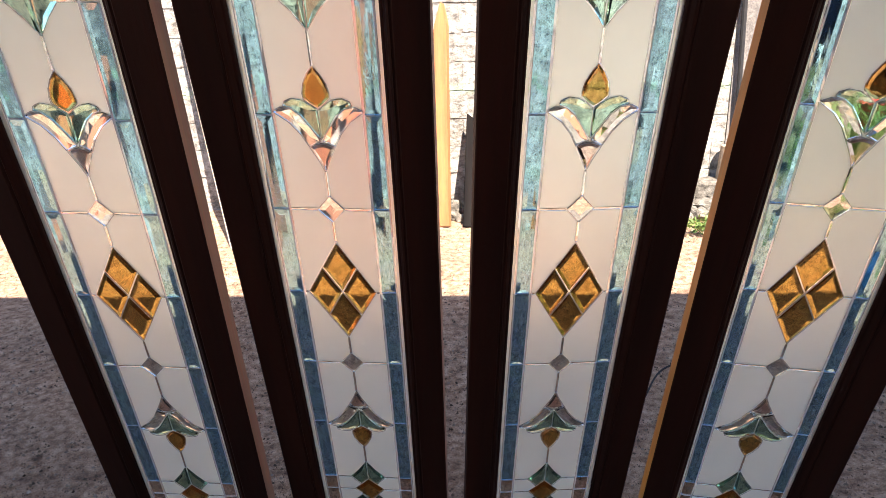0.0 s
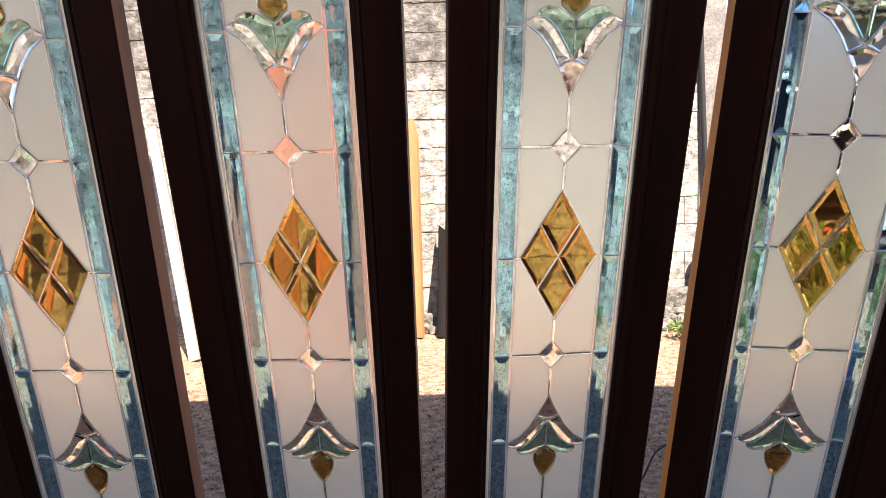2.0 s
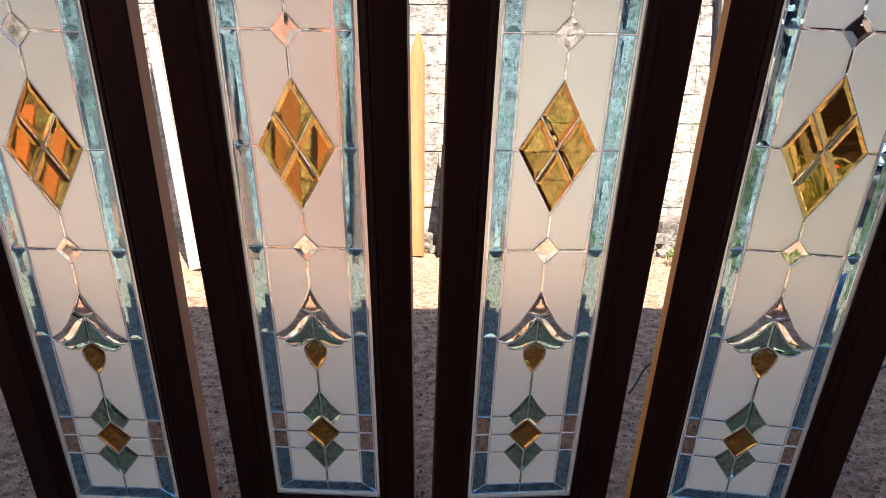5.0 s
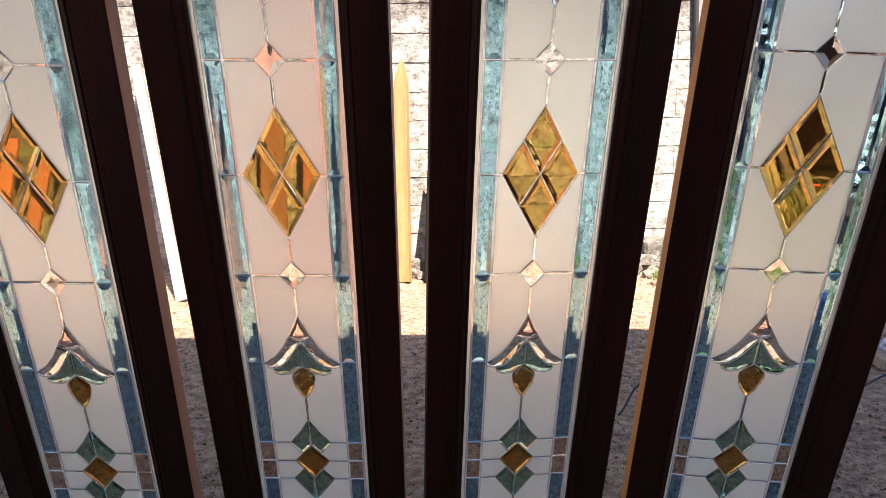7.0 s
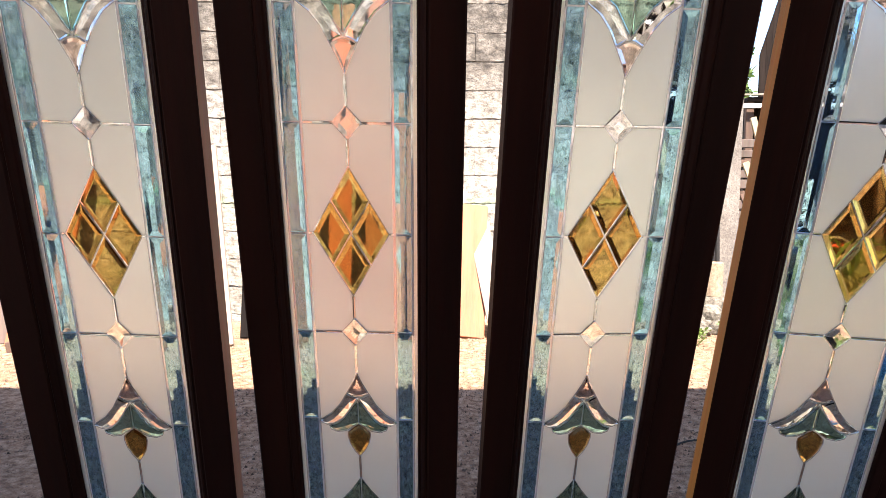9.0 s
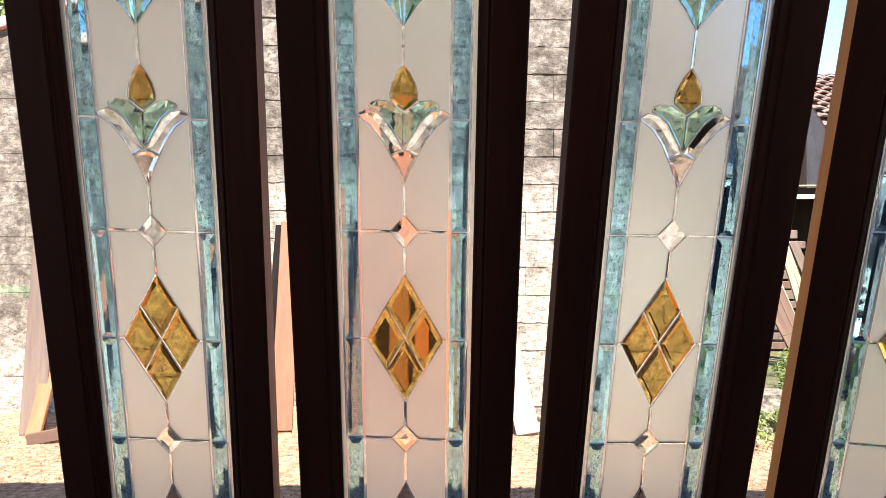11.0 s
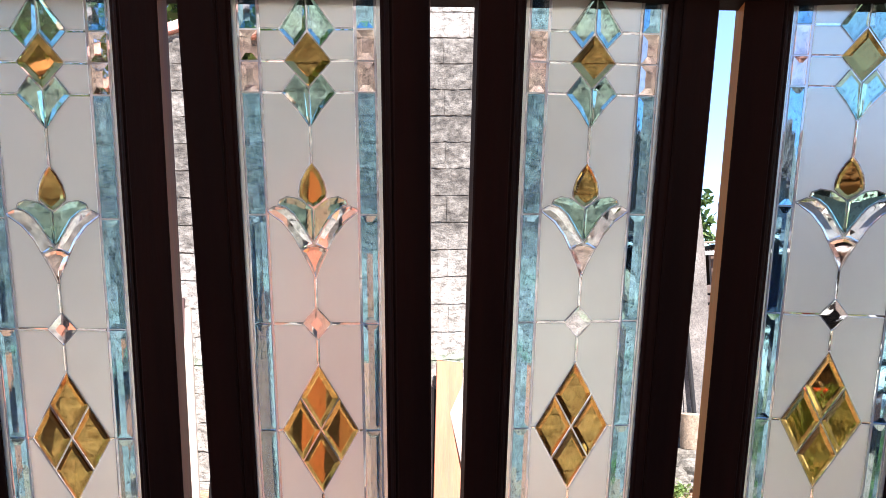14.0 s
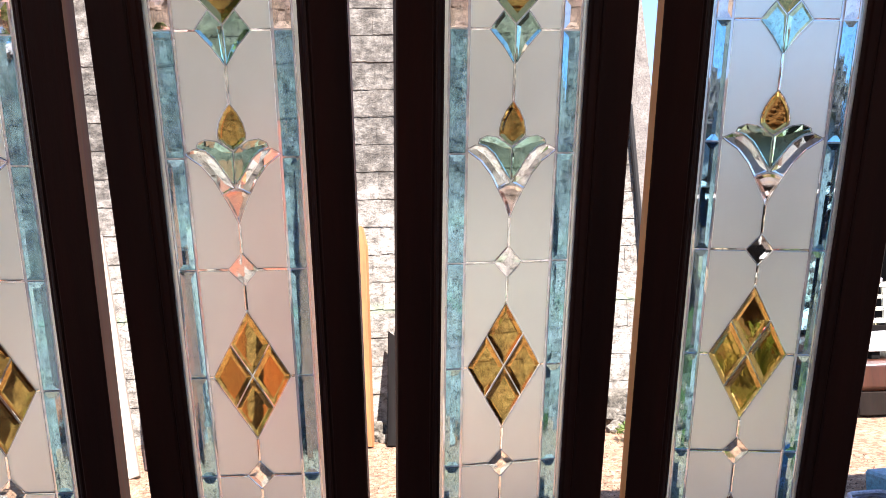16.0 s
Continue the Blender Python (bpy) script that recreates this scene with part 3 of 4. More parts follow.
def frosted(pieces, line_rects, IN_U):
    """The frosted sheet, cut up by the pieces and the lines: one triangle group for each pane."""
    from mathutils.geometry import delaunay_2d_cdt
    U, V = IN_U - 0.0056, 0.8375 - 0.0012
    holes = [offset(p[1], -0.0019) for p in pieces] + [[(a, c), (b, c), (b, d), (a, d)] for a, b, c, d in line_rects]
    verts, edges = [], []
    W = tight(0.8375) - 0.0012
    for poly in [[(-U, -V), (U, -V), (U, W), (-U, W)]] + holes:
        k = len(verts)
        verts += [Vector(p) for p in poly]
        edges += [(k + i, k + (i + 1) % len(poly)) for i in range(len(poly))]
    vs, _, fs, *_ = delaunay_2d_cdt(verts, edges, [], 0, 1e-6)
    keep = []
    for f in fs:
        c = sum((vs[i] for i in f), Vector((0, 0))) / len(f)
        if abs(c.x) < U and -V < c.y < W and not any(inside(c, h) for h in holes):
            keep.append(tuple(f))
    owner, groups = {}, list(range(len(keep)))

    def root(i):
        while groups[i] != i:
            i = groups[i]
        return i
    for i, f in enumerate(keep):
        for a, b in zip(f, f[1:] + f[:1]):
            e = (min(a, b), max(a, b))
            if e in owner:
                groups[root(i)] = root(owner[e])
            owner[e] = i
    panes = {}
    for i, f in enumerate(keep):
        panes.setdefault(root(i), []).append(f)
    return [(vs, p) for p in panes.values()]


def frosted_bm(vs, tris, t=0.004):
    bm = bmesh.new()
    used = sorted({i for f in tris for i in f})
    a = {i: bm.verts.new((vs[i].x, -t / 2, vs[i].y)) for i in used}
    b = {i: bm.verts.new((vs[i].x, t / 2, vs[i].y)) for i in used}
    count = {}
    for f in tris:
        bm.faces.new([a[i] for i in f])
        bm.faces.new([b[i] for i in reversed(f)])
        for e in zip(f, f[1:] + f[:1]):
            count[tuple(sorted(e))] = count.get(tuple(sorted(e)), 0) + 1
    for (i, j), k in count.items():
        if k == 1:
            bm.faces.new((a[i], a[j], b[j], b[i]))
    return bm


def moulding(side, GW):
    """One mitred length of the stepped bead round the glass, front and back."""
    prof = [(0.000, -0.004), (0.000, -0.0085), (0.003, -0.0125), (0.0065, -0.0135), (0.0085, -0.0165), (0.0125, -0.0215), (0.0165, -0.0235),
            (0.0185, -0.0215), (0.0205, -0.0215), (0.0205, 0.0215), (0.0165, 0.0235), (0.0085, 0.0165), (0.000, 0.0085), (0.000, 0.004), (0.006, 0.004), (0.006, -0.004)]
    bm = bmesh.new()
    ends = []
    for e in (-1, 1):
        row = []
        for d, y in prof:
            u, v = (side[0] * (GW + d - 0.0015), e * (GH + d - 0.0015)) if side[0] else (e * (GW + d - 0.0015), side[1] * (GH + d - 0.0015))
            row.append(bm.verts.new((u, y, v)))
        ends.append(row)
    k = len(prof)
    for i in range(k):
        j = (i + 1) % k
        bm.faces.new((ends[0][i], ends[0][j], ends[1][j], ends[1][i]))
    for r in ends:
        bm.faces.new(r)
    return bm


def lift(bm):
    bmesh.ops.translate(bm, verts=bm.verts, vec=(0, 0, HALF_H))
    return bm


BEVEL_DROP = {"border_strip": 0.0024, "small_diamond": 0.0022, "outer_petal": 0.0042, "inner_petal": 0.0046}


def make_door(dw, dh, label, ku=1.0, IN_U=0.0838, OUT_U=0.1125, GW=0.1255, HALF_W=0.2068, edge=None):
    door = tagged(new("door_leaf"), label, "door", "door leaves leaning on the beam")
    gu, gv = GW + 0.019, GH + 0.019
    for s in (1, -1):
        a, b = sorted((s * gu, s * HALF_W))
        bm = bmesh.new()
        box(bm, a, b, -THICK / 2, THICK / 2, -HALF_H, HALF_H, 0.003)
        ob = part("stile", lift(bm), STAIN, door)
        # the outer edge was left unstained
        ob.data.materials.append(edge)
        for f in ob.data.polygons:
            if f.normal.x * s > 0.9 and (s > 0 or edge == EDGE):
                f.material_index = 1
        a, b = sorted((s * gv, s * HALF_H))
        bm = bmesh.new()
        box(bm, -gu, gu, -THICK / 2 + 0.001, THICK / 2 - 0.001, a, b, 0.002)
        part("rail", lift(bm), STAIN, door)
    for side in ((1, 0), (-1, 0), (0, 1), (0, -1)):
        part("moulding", lift(moulding(side, GW)), STAIN, door)
    pieces = [(n, tighten(p), w, m, b) for n, p, w, m, b in pattern(dw, dh, ku)]
    for name, poly, w, mat, lab in pieces + [(n, tighten(p), w, m, b) for n, p, w, m, b in strips(IN_U, OUT_U)]:
        piece = part(name, lift(bevelled(poly, w, BEVEL_DROP.get(name, 0.0060 if mat == AMBER else 0.0046), under=0.0012 if mat == AMBER else 0.0)), mat, door, lab)
        w = 0.0015 if name == "border_strip" else 0.0015 if "petal" in name else 0.0013
        y = {"outer_petal": -0.0026, "inner_petal": -0.0032, "flower_tip": -0.0038}.get(name, -0.0018)
        part("seam", lift(seam(poly, w, y)), SEAMGLASS, piece, "thin clear glass seam")
    lr = [(a, b, tight(c), tight(d)) for a, b, c, d in lines(dw, dh, ku, IN_U)]
    for vs, tris in frosted(pieces, lr, IN_U):
        part("frosted_pane", lift(frosted_bm(vs, tris)), FROST, door, "frosted milky glass")
    # clear ridged cames in the lines
    for a, b, c, d in lr:
        if (b - a) < 0.006 and (d - c) < 0.006:
            continue
        bm = bmesh.new()
        m = 0.0002
        if b - a < d - c:
            rows = [[(a + m, 0.0018), (a + m, -0.0012), ((a + b) / 2, -0.0017), (b - m, -0.0012), (b - m, 0.0018)], c + 0.001, d - 0.001]
            ends = [[bm.verts.new((u, y, v)) for u, y in rows[0]] for v in rows[1:]]
        else:
            rows = [[(c + m, 0.0018), (c + m, -0.0012), ((c + d) / 2, -0.0017), (d - m, -0.0012), (d - m, 0.0018)], a + 0.001, b - 0.001]
            ends = [[bm.verts.new((u, y, v)) for v, y in rows[0]] for u in rows[1:]]
        bm.faces.new(ends[0])
        bm.faces.new(ends[1])
        for i in range(5):
            j = (i + 1) % 5
            bm.faces.new((ends[0][i], ends[0][j], ends[1][j], ends[1][i]))
        part("came", lift(bm), CLEAR, door, "clear ridged glass line")
    # frosted margin outside the blue border
    ou, ov, iu, iv = GW + 0.004, GH + 0.004, OUT_U + 0.0044, 0.8675 + 0.0018
    for s in (1, -1):
        top = tight(0.8675) + 0.0018
        e = top if s > 0 else -iv
        for poly in ([(s * iu, -iv), (s * ou, -ov), (s * ou, ov), (s * iu, top)], [(-iu, e), (iu, e), (ou, s * ov), (-ou, s * ov)]):
            bm = bmesh.new()
            slab(bm, poly, -0.002, 0.002)
            part("frosted_margin", lift(bm), FROST, door, "narrow frosted glass margin")
    return door


DOORS = [
    ((-0.9261, 0.0626, 0.9226), (16.512, 1.713, -5.661)),
    ((-0.4722, 0.0342, 0.9253), (17.450, 1.106, -6.791)),
    ((0.0, 0.0, 0.9200), (17.507, 0.292, 0.0)),
    ((0.4691, -0.0601, 0.9223), (16.307, 3.224, -10.146)),
]
leaf_poses = [pose(*c, *r) @ Matrix.Translation((0, 0, -HALF_H)) for c, r in DOORS]
LABEL = "dark stained wooden door with patterned coloured glass, leaning upright"
door = make_door(0.0718, 0.1298, LABEL, edge=DULLEDGE)
door.matrix_basis = leaf_poses[2]
copy_thing(door, leaf_poses[0])
copy_thing(door, leaf_poses[1])
make_door(0.0755, 0.1385, "wider dark stained wooden door with a large amber glass diamond",
          1.10, 0.0960, 0.1205, 0.1325, 0.2185, EDGE).matrix_basis = leaf_poses[3]

# ---- the block wall across the yard ----
WALL_TURN, WALL_D = -3.784, 3.9007
wall_m = pose(0, 0, 0, 0, 0, WALL_TURN)


def on_wall(x, out, z):
    """x along the wall, out metres in front of its face."""
    return wall_m @ Vector((x, WALL_D - out, z))


def wall_top(x):
    return 3.36 + 0.33 * (x + 1.78)


wall = part("wall_north", bmesh.new(), BLOCK)
bm = bmesh.new()
core = [(-9.0, -0.05), (1.72, -0.05), (1.72, 1.6), (1.70, 3.1), (1.66, wall_top(1.66) - 0.012), (-9.0, wall_top(-9.0) - 0.012)]
a = [bm.verts.new((x, WALL_D + 0.0075, z)) for x, z in core]
b = [bm.verts.new((x, WALL_D + 0.16, z)) for x, z in core]
bm.faces.new(a)
bm.faces.new(b)
for i in range(len(core)):
    j = (i + 1) % len(core)
    bm.faces.new((a[i], a[j], b[j], b[i]))
bmesh.ops.recalc_face_normals(bm, faces=bm.faces)
bm.to_mesh(wall.data)
bm.free()
wall.matrix_basis = wall_m
tagged(wall, "tall weathered concrete block wall with a sloping top", "wall", kind="structure")

bm = bmesh.new()
between(bm, on_wall(-9, -0.08, wall_top(-9) + 0.035), on_wall(1.7, -0.08, wall_top(1.7) + 0.035), 0.075, 0.24, 0.006)
tagged(part("verge", bm, VERGE), "salmon terracotta verge along the sloping wall top", "trim", kind="structure")

# plain cement pillar that ends the wall
bm = bmesh.new()
outline = [(1.70, -0.05), (1.915, -0.05), (1.920, 1.6), (1.872, 2.4), (1.83, 3.1), (1.78, 4.2), (1.66, 4.2), (1.70, 3.1)]
slab_a = [bm.verts.new((x, WALL_D - 0.004, z)) for x, z in outline]
slab_b = [bm.verts.new((x, WALL_D + 0.17, z)) for x, z in outline]
bm.faces.new(slab_a)
bm.faces.new(slab_b)
for i in range(len(outline)):
    j = (i + 1) % len(outline)
    bm.faces.new((slab_a[i], slab_a[j], slab_b[j], slab_b[i]))
pillar = part("pillar", bm, CEMENT)
pillar.matrix_basis = wall_m
tagged(pillar, "rough pale cement pillar at the end of the wall", "pillar", kind="structure")

# ---- boards and clutter against the wall ----
def board(mat, a, b, w, t, label, name="board", turn=0.0, point=0.0):
    bm = bmesh.new()
    length = (Vector(b) - Vector(a)).length
    box(bm, -w / 2, w / 2, -t / 2, t / 2, 0, length, 0.003)
    if point:
        for v in bm.verts:
            if v.co.z > length * 0.9:
                v.co.z -= point * abs(v.co.x / w + 0.12) * 2
    ob = part(name, bm, mat)
    a, b = Vector(a), Vector(b)
    zax = (b - a).normalized()
    xax = Vector((0, 1, 0)).cross(zax).normalized()
    m = Matrix((xax, zax.cross(xax), zax)).transposed().to_4x4()
    m.translation = a
    ob.matrix_basis = m @ Matrix.Rotation(radians(turn), 4, "Z")
    return tagged(ob, label, "board")


bm = bmesh.new()
slab(bm, [(-0.042, 0), (0.042, 0), (0.046, 1.36), (0.016, 1.50), (0.004, 1.505), (-0.046, 1.345)], -0.024, 0.024)
plank = part("board", bm, YELLOW)
plank.matrix_basis = pose(-0.118, 3.40, 0.0, -15.2, 1.0, 0) @ Matrix.Rotation(radians(-24), 4, "Z")
tagged(plank, "yellow-orange sawn plank with a pointed end, leaning on the wall", "board")
board(ORANGE, (0.158, 3.31, 0.0), (0.250, 3.82, 0.84), 0.185, 0.028, "short orange sawn board leaning on the block wall")
board(PALE, (0.365, 3.25, 0.0), (0.255, 3.80, 0.77), 0.15, 0.030, "bleached white board leaning aslant on the wall")
board(RED, (-1.197, 3.40, 0.0), (-1.214, 3.90, 1.36), 0.14, 0.028, "salmon-red sawn board leaning on the block wall")
# near-black plank put in for the shade on the yellow plank's left side
board(BLACKWOOD, (-0.195, 3.42, 0.0), (-0.150, 3.84, 1.28), 0.06, 0.025, "near-black narrow plank, added for the shaded left side of the yellow plank")
board(BLACKWOOD, (0.046, 3.36, 0.0), (0.120, 3.85, 0.76), 0.075, 0.025, "near-black short board leaning on the block wall", point=0.11)
board(BLACKWOOD, (-1.300, 3.42, 0.0), (-1.302, 3.92, 1.34), 0.05, 0.025, "near-black narrow lath leaning on the block wall")
board(RED, (-0.93, 3.28, 0.0), (-0.97, 3.90, 1.95), 0.16, 0.028, "salmon-red sawn board leaning on the block wall")
board(PINE, (-0.68, 3.22, 0.0), (-0.66, 3.88, 2.22), 0.145, 0.03, "long orange sawn plank leaning on the block wall")
board(RED, (-0.46, 3.22, 0.0), (-0.43, 3.87, 2.27), 0.125, 0.03, "long reddish sawn plank leaning on the block wall")
board(PINE, (-0.31, 3.30, 0.0), (-0.285, 3.85, 1.62), 0.09, 0.03, "orange sawn plank leaning on the block wall")
board(PALE, (-1.465, 3.08, 0.0), (-1.865, 3.90, 1.44), 0.068, 0.030, "narrow pale lath leaning aslant on the wall")
board(DARKRED, (-1.425, 3.24, 0.0), (-1.612, 3.92, 1.32), 0.032, 0.030, "narrow dark red-brown lath leaning on the block wall")
board(PALE, (-1.350, 3.20, 0.0), (-1.575, 3.89, 1.25), 0.055, 0.030, "narrow pale lath leaning aslant on the wall")
board(GREYWOOD, (-2.715, 3.38, 0.0), (-2.905, 3.97, 1.64), 0.155, 0.03, "wide weathered grey board leaning on the block wall")
board(ORANGE, (-2.672, 3.29, 0.0), (-2.715, 3.93, 0.97), 0.09, 0.03, "orange sawn board leaning on the block wall")
board(PINE, (-2.50, 3.31, 0.0), (-2.43, 3.95, 1.15), 0.09, 0.03, "orange sawn plank leaning on the block wall")
board(OLDWOOD, (-2.63, 3.13, 0.022), (-2.23, 3.24, 0.085), 0.07, 0.03, "short brown offcut lying on the ground")

rng = random.Random(4)


def stones(spots, group):
    for x, y, r in spots:
        bm = bmesh.new()
        rock(bm, (0, 0, r * 0.45), r, rng.randint(0, 9999))
        ob = part("stone", bm, STONE)
        ob.location = (x, y, 0)
        tagged(ob, "rough grey-brown field stone at the wall's foot", "stone", group)


stones([(-0.01, 3.68, 0.085), (0.05, 3.72, 0.07), (-0.04, 3.55, 0.055), (0.02, 3.50, 0.045), (0.50, 3.66, 0.05)], "stones by the boards")
stones([(1.55, 3.56, 0.11), (1.72, 3.50, 0.10), (1.88, 3.58, 0.13), (2.02, 3.46, 0.10), (1.66, 3.38, 0.07), (1.84, 3.34, 0.08), (2.15, 3.55, 0.12), (1.98, 3.28, 0.06),
        (2.30, 3.45, 0.11), (1.45, 3.42, 0.06), (2.42, 3.62, 0.13), (1.62, 3.46, 0.06), (1.78, 3.42, 0.07), (1.93, 3.40, 0.055), (1.56, 3.36, 0.045), (1.74, 3.30, 0.05),
        (2.06, 3.36, 0.06), (2.12, 3.26, 0.045), (1.90, 3.22, 0.04), (1.68, 3.22, 0.035), (1.50, 3.30, 0.04)], "rubble at the wall's end")

# rough cement footing with a short pipe stub, and the thin pole standing in it
bm = bmesh.new()
box(bm, 1.35, 2.02, WALL_D - 0.20, WALL_D - 0.006, -0.02, 0.20, 0.02)
f = part("footing", bm, STONE)
f.matrix_basis = wall_m
tagged(f, "grey cement footing at the end of the wall", "trim", kind="structure")
bm = bmesh.new()
rod(bm, on_wall(1.70, 0.10, 0.199), on_wall(1.71, 0.10, 0.44), 0.075, 0.07, 24)
tagged(soften(part("pipe_stub", bm, TANP)), "pale tan cement pipe stub standing on the footing", "pipe")
bm = bmesh.new()
rod(bm, on_wall(1.755, 0.05, 0.44), on_wall(1.69, 0.022, 2.30), 0.016, 0.020, 8)
tagged(part("pole", bm, BLACKISH), "thin dark pole standing in the pipe stub", "pole")

# weeds along the foot of the wall
def weed(x, y, r, count, size, seed, h=0.1):
    bm = bmesh.new()
    leaves(bm, (0, 0, h), r, count, size, seed)
    for v in bm.verts:
        v.co.z = max(v.co.z, 0.0)
    w = new("weed")
    w.location = (x, y, 0)
    tagged(part("leaf_clump", bm, WEED, w), kind="stuff")
    bm = bmesh.new()
    for k in range(5):
        rod(bm, (0, 0, -0.01), (r * 0.5 * math.cos(k * 1.3), r * 0.5 * math.sin(k * 1.3), h), 0.003, 0.002, 5)
    part("stem", bm, WEED, w)
    tagged(w, "low bright green weed in the dry earth", "plant", "weeds in the yard")


weed(1.66, 3.25, 0.045, 70, 0.024, 1, 0.03)
weed(2.02, 3.30, 0.05, 90, 0.024, 2, 0.035)
weed(2.62, 3.95, 0.14, 300, 0.03, 3, 0.08)
weed(2.98, 4.75, 0.16, 400, 0.035, 5, 0.10)
weed(3.40, 5.55, 0.18, 420, 0.04, 6, 0.14)
for k, (x, y) in enumerate(((1.75, 2.75), (2.05, 2.95), (2.25, 2.62), (2.45, 3.05), (1.55, 3.02), (2.70, 2.85), (1.95, 3.25), (2.60, 3.35), (2.95, 3.0), (2.30, 3.30))):
    weed(x, y, 0.13, 260, 0.03, 40 + k, 0.05)

# thin black cable on the earth
cu = bpy.data.curves.new("cable", "CURVE")
cu.dimensions, cu.bevel_depth, cu.bevel_resolution = "3D", 0.004, 2
sp = cu.splines.new("BEZIER")
pts = [(0.52, 1.02, 0.01), (0.72, 1.25, 0.045), (0.95, 1.28, 0.01), (1.30, 1.10, 0.01), (1.75, 1.30, 0.012)]
sp.bezier_points.add(len(pts) - 1)
for bp, c in zip(sp.bezier_points, pts):
    bp.co = c
    bp.handle_left_type = bp.handle_right_type = "AUTO"
cu.materials.append(BLACKISH)
tagged(new("cable", cu), "thin black cable lying on the earth", "cable")

# grass in the turf
def grass_patch(count, x0, x1, y0, y1, seed):
    r = random.Random(seed)
    verts, faces = [], []
    for _ in range(count):
        x, y = r.uniform(x0, x1), y0 + (y1 - y0) * r.random() ** 1.3
        if noise.noise(Vector((x * 0.9, y * 0.9, 7))) < -0.12 or x < 3.3 + (y - 5) * 0.57:
            continue
        a, h, w = r.uniform(0, 6.283), r.uniform(0.04, 0.15), r.uniform(0.003, 0.007)
        lean = h * r.uniform(0.2, 0.9)
        dx, dy = math.cos(a), math.sin(a)
        k = len(verts)
        verts += [(x - dy * w, y + dx * w, -0.005), (x + dy * w, y - dx * w, -0.005), (x + dx * lean * 0.4 - dy * w, y + dy * lean * 0.4 + dx * w, h * 0.65),
                  (x + dx * lean * 0.4 + dy * w, y + dy * lean * 0.4 - dx * w, h * 0.65), (x + dx * lean, y + dy * lean, h)]
        faces += [(k, k + 1, k + 3, k + 2), (k + 2, k + 3, k + 4)]
    me = bpy.data.meshes.new("grass")
    me.from_pydata(verts, [], faces)
    me.materials.append(DRYGRASS)
    tagged(new("grass", me), "dry yellow-green grass in the sunny yard", "grass", kind="stuff")


grass_patch(26000, 2.3, 7.5, 3.3, 10.5, 61)


def arching_plant(x, y, leaf_count, length, seed):
    """A tuft of long narrow leaves that rise and arch over, one object a leaf."""
    r = random.Random(seed)
    plant = tagged(new("arching_plant"), "tuft of long narrow arching leaves in the sun", "plant", "arching plants in the yard")
    plant.location = (x, y, 0)
    for k in range(leaf_count):
        a, tall, reach = k * 2.4 + r.uniform(-0.3, 0.3), length * r.uniform(0.7, 1.1), length * r.uniform(0.45, 0.8)
        bm = bmesh.new()
        prev = None
        for i in range(9):
            t = i / 8
            c = Vector((math.cos(a), math.sin(a), 0)) * (0.02 + reach * t ** 1.4) + Vector((0, 0, tall * (1.75 * t - 1.15 * t * t)))
            side = Vector((-math.sin(a), math.cos(a), 0)) * 0.013 * (1 - t ** 2.5) * (0.6 + t)
            row = [bm.verts.new(c - side), bm.verts.new(c + Vector((0, 0, -0.004))), bm.verts.new(c + side)]
            if prev:
                bm.faces.new((prev[0], prev[1], row[1], row[0]))
                bm.faces.new((prev[1], prev[2], row[2], row[1]))
            prev = row
        part("leaf", bm, WEED, plant, smooth=True)


arching_plant(3.42, 4.62, 22, 0.75, 5)
arching_plant(4.25, 5.55, 18, 0.65, 6)

# red bucket among the plants
bucket = tagged(new("bucket"), "red plastic bucket standing in the grass", "bucket")
bucket.location = (4.78, 6.55, 0)
bm = bmesh.new()
prof = [(0.105, 0.0), (0.14, 0.27), (0.150, 0.275), (0.150, 0.29), (0.134, 0.29), (0.100, 0.012)]
rings = [[bm.verts.new((rr * math.cos(q * 0.2618), rr * math.sin(q * 0.2618), z)) for q in range(24)] for rr, z in prof]
for ra, rb in zip(rings, rings[1:]):
    for q in range(24):
        bm.faces.new((ra[q], ra[(q + 1) % 24], rb[(q + 1) % 24], rb[q]))
bm.faces.new(rings[0])
bm.faces.new(rings[-1])
part("shell", bm, REDP, bucket, smooth=True)
bm = bmesh.new()
arc = [Vector((0.148 * math.cos(q * 0.3142), 0.05, 0.28 + 0.10 * math.sin(q * 0.3142))) for q in range(11)]
for p0, p1 in zip(arc, arc[1:]):
    rod(bm, p0, p1, 0.004, 0.004, 6)
part("handle", bm, WHITE, bucket, "thin pale handle")

# flat cement slab with a coil of pale hose on it, in the shade beside the leaves
bm = bmesh.new()
box(bm, -0.17, 0.17, -0.13, 0.13, -0.01, 0.055, 0.012)
for v in bm.verts:
    v.co += Vector((noise.noise(v.co * 9), noise.noise(v.co * 9 + Vector((4, 0, 0))), 0)) * 0.02
tagged(part("cement_slab", bm, TANP), "rough brown cement slab lying on the earth", "slab").matrix_basis = pose(1.93, 1.43, 0, 0, 0, -16)
bm = bmesh.new()
for turn_k, (rr, zz) in enumerate(((0.085, 0.066), (0.078, 0.084))):
    loop = [Vector((rr * math.cos(q * 0.3142) * 1.25, rr * math.sin(q * 0.3142), zz + 0.004 * math.sin(q * 0.9 + turn_k))) for q in range(21)]
    for p0, p1 in zip(loop, loop[1:]):
        rod(bm, p0, p1, 0.010, 0.010, 7)
tagged(part("hose_coil", bm, LILAC), "coil of pale lilac hose lying on the slab", "hose").matrix_basis = pose(1.90, 1.42, 0, 0, 0, 10)

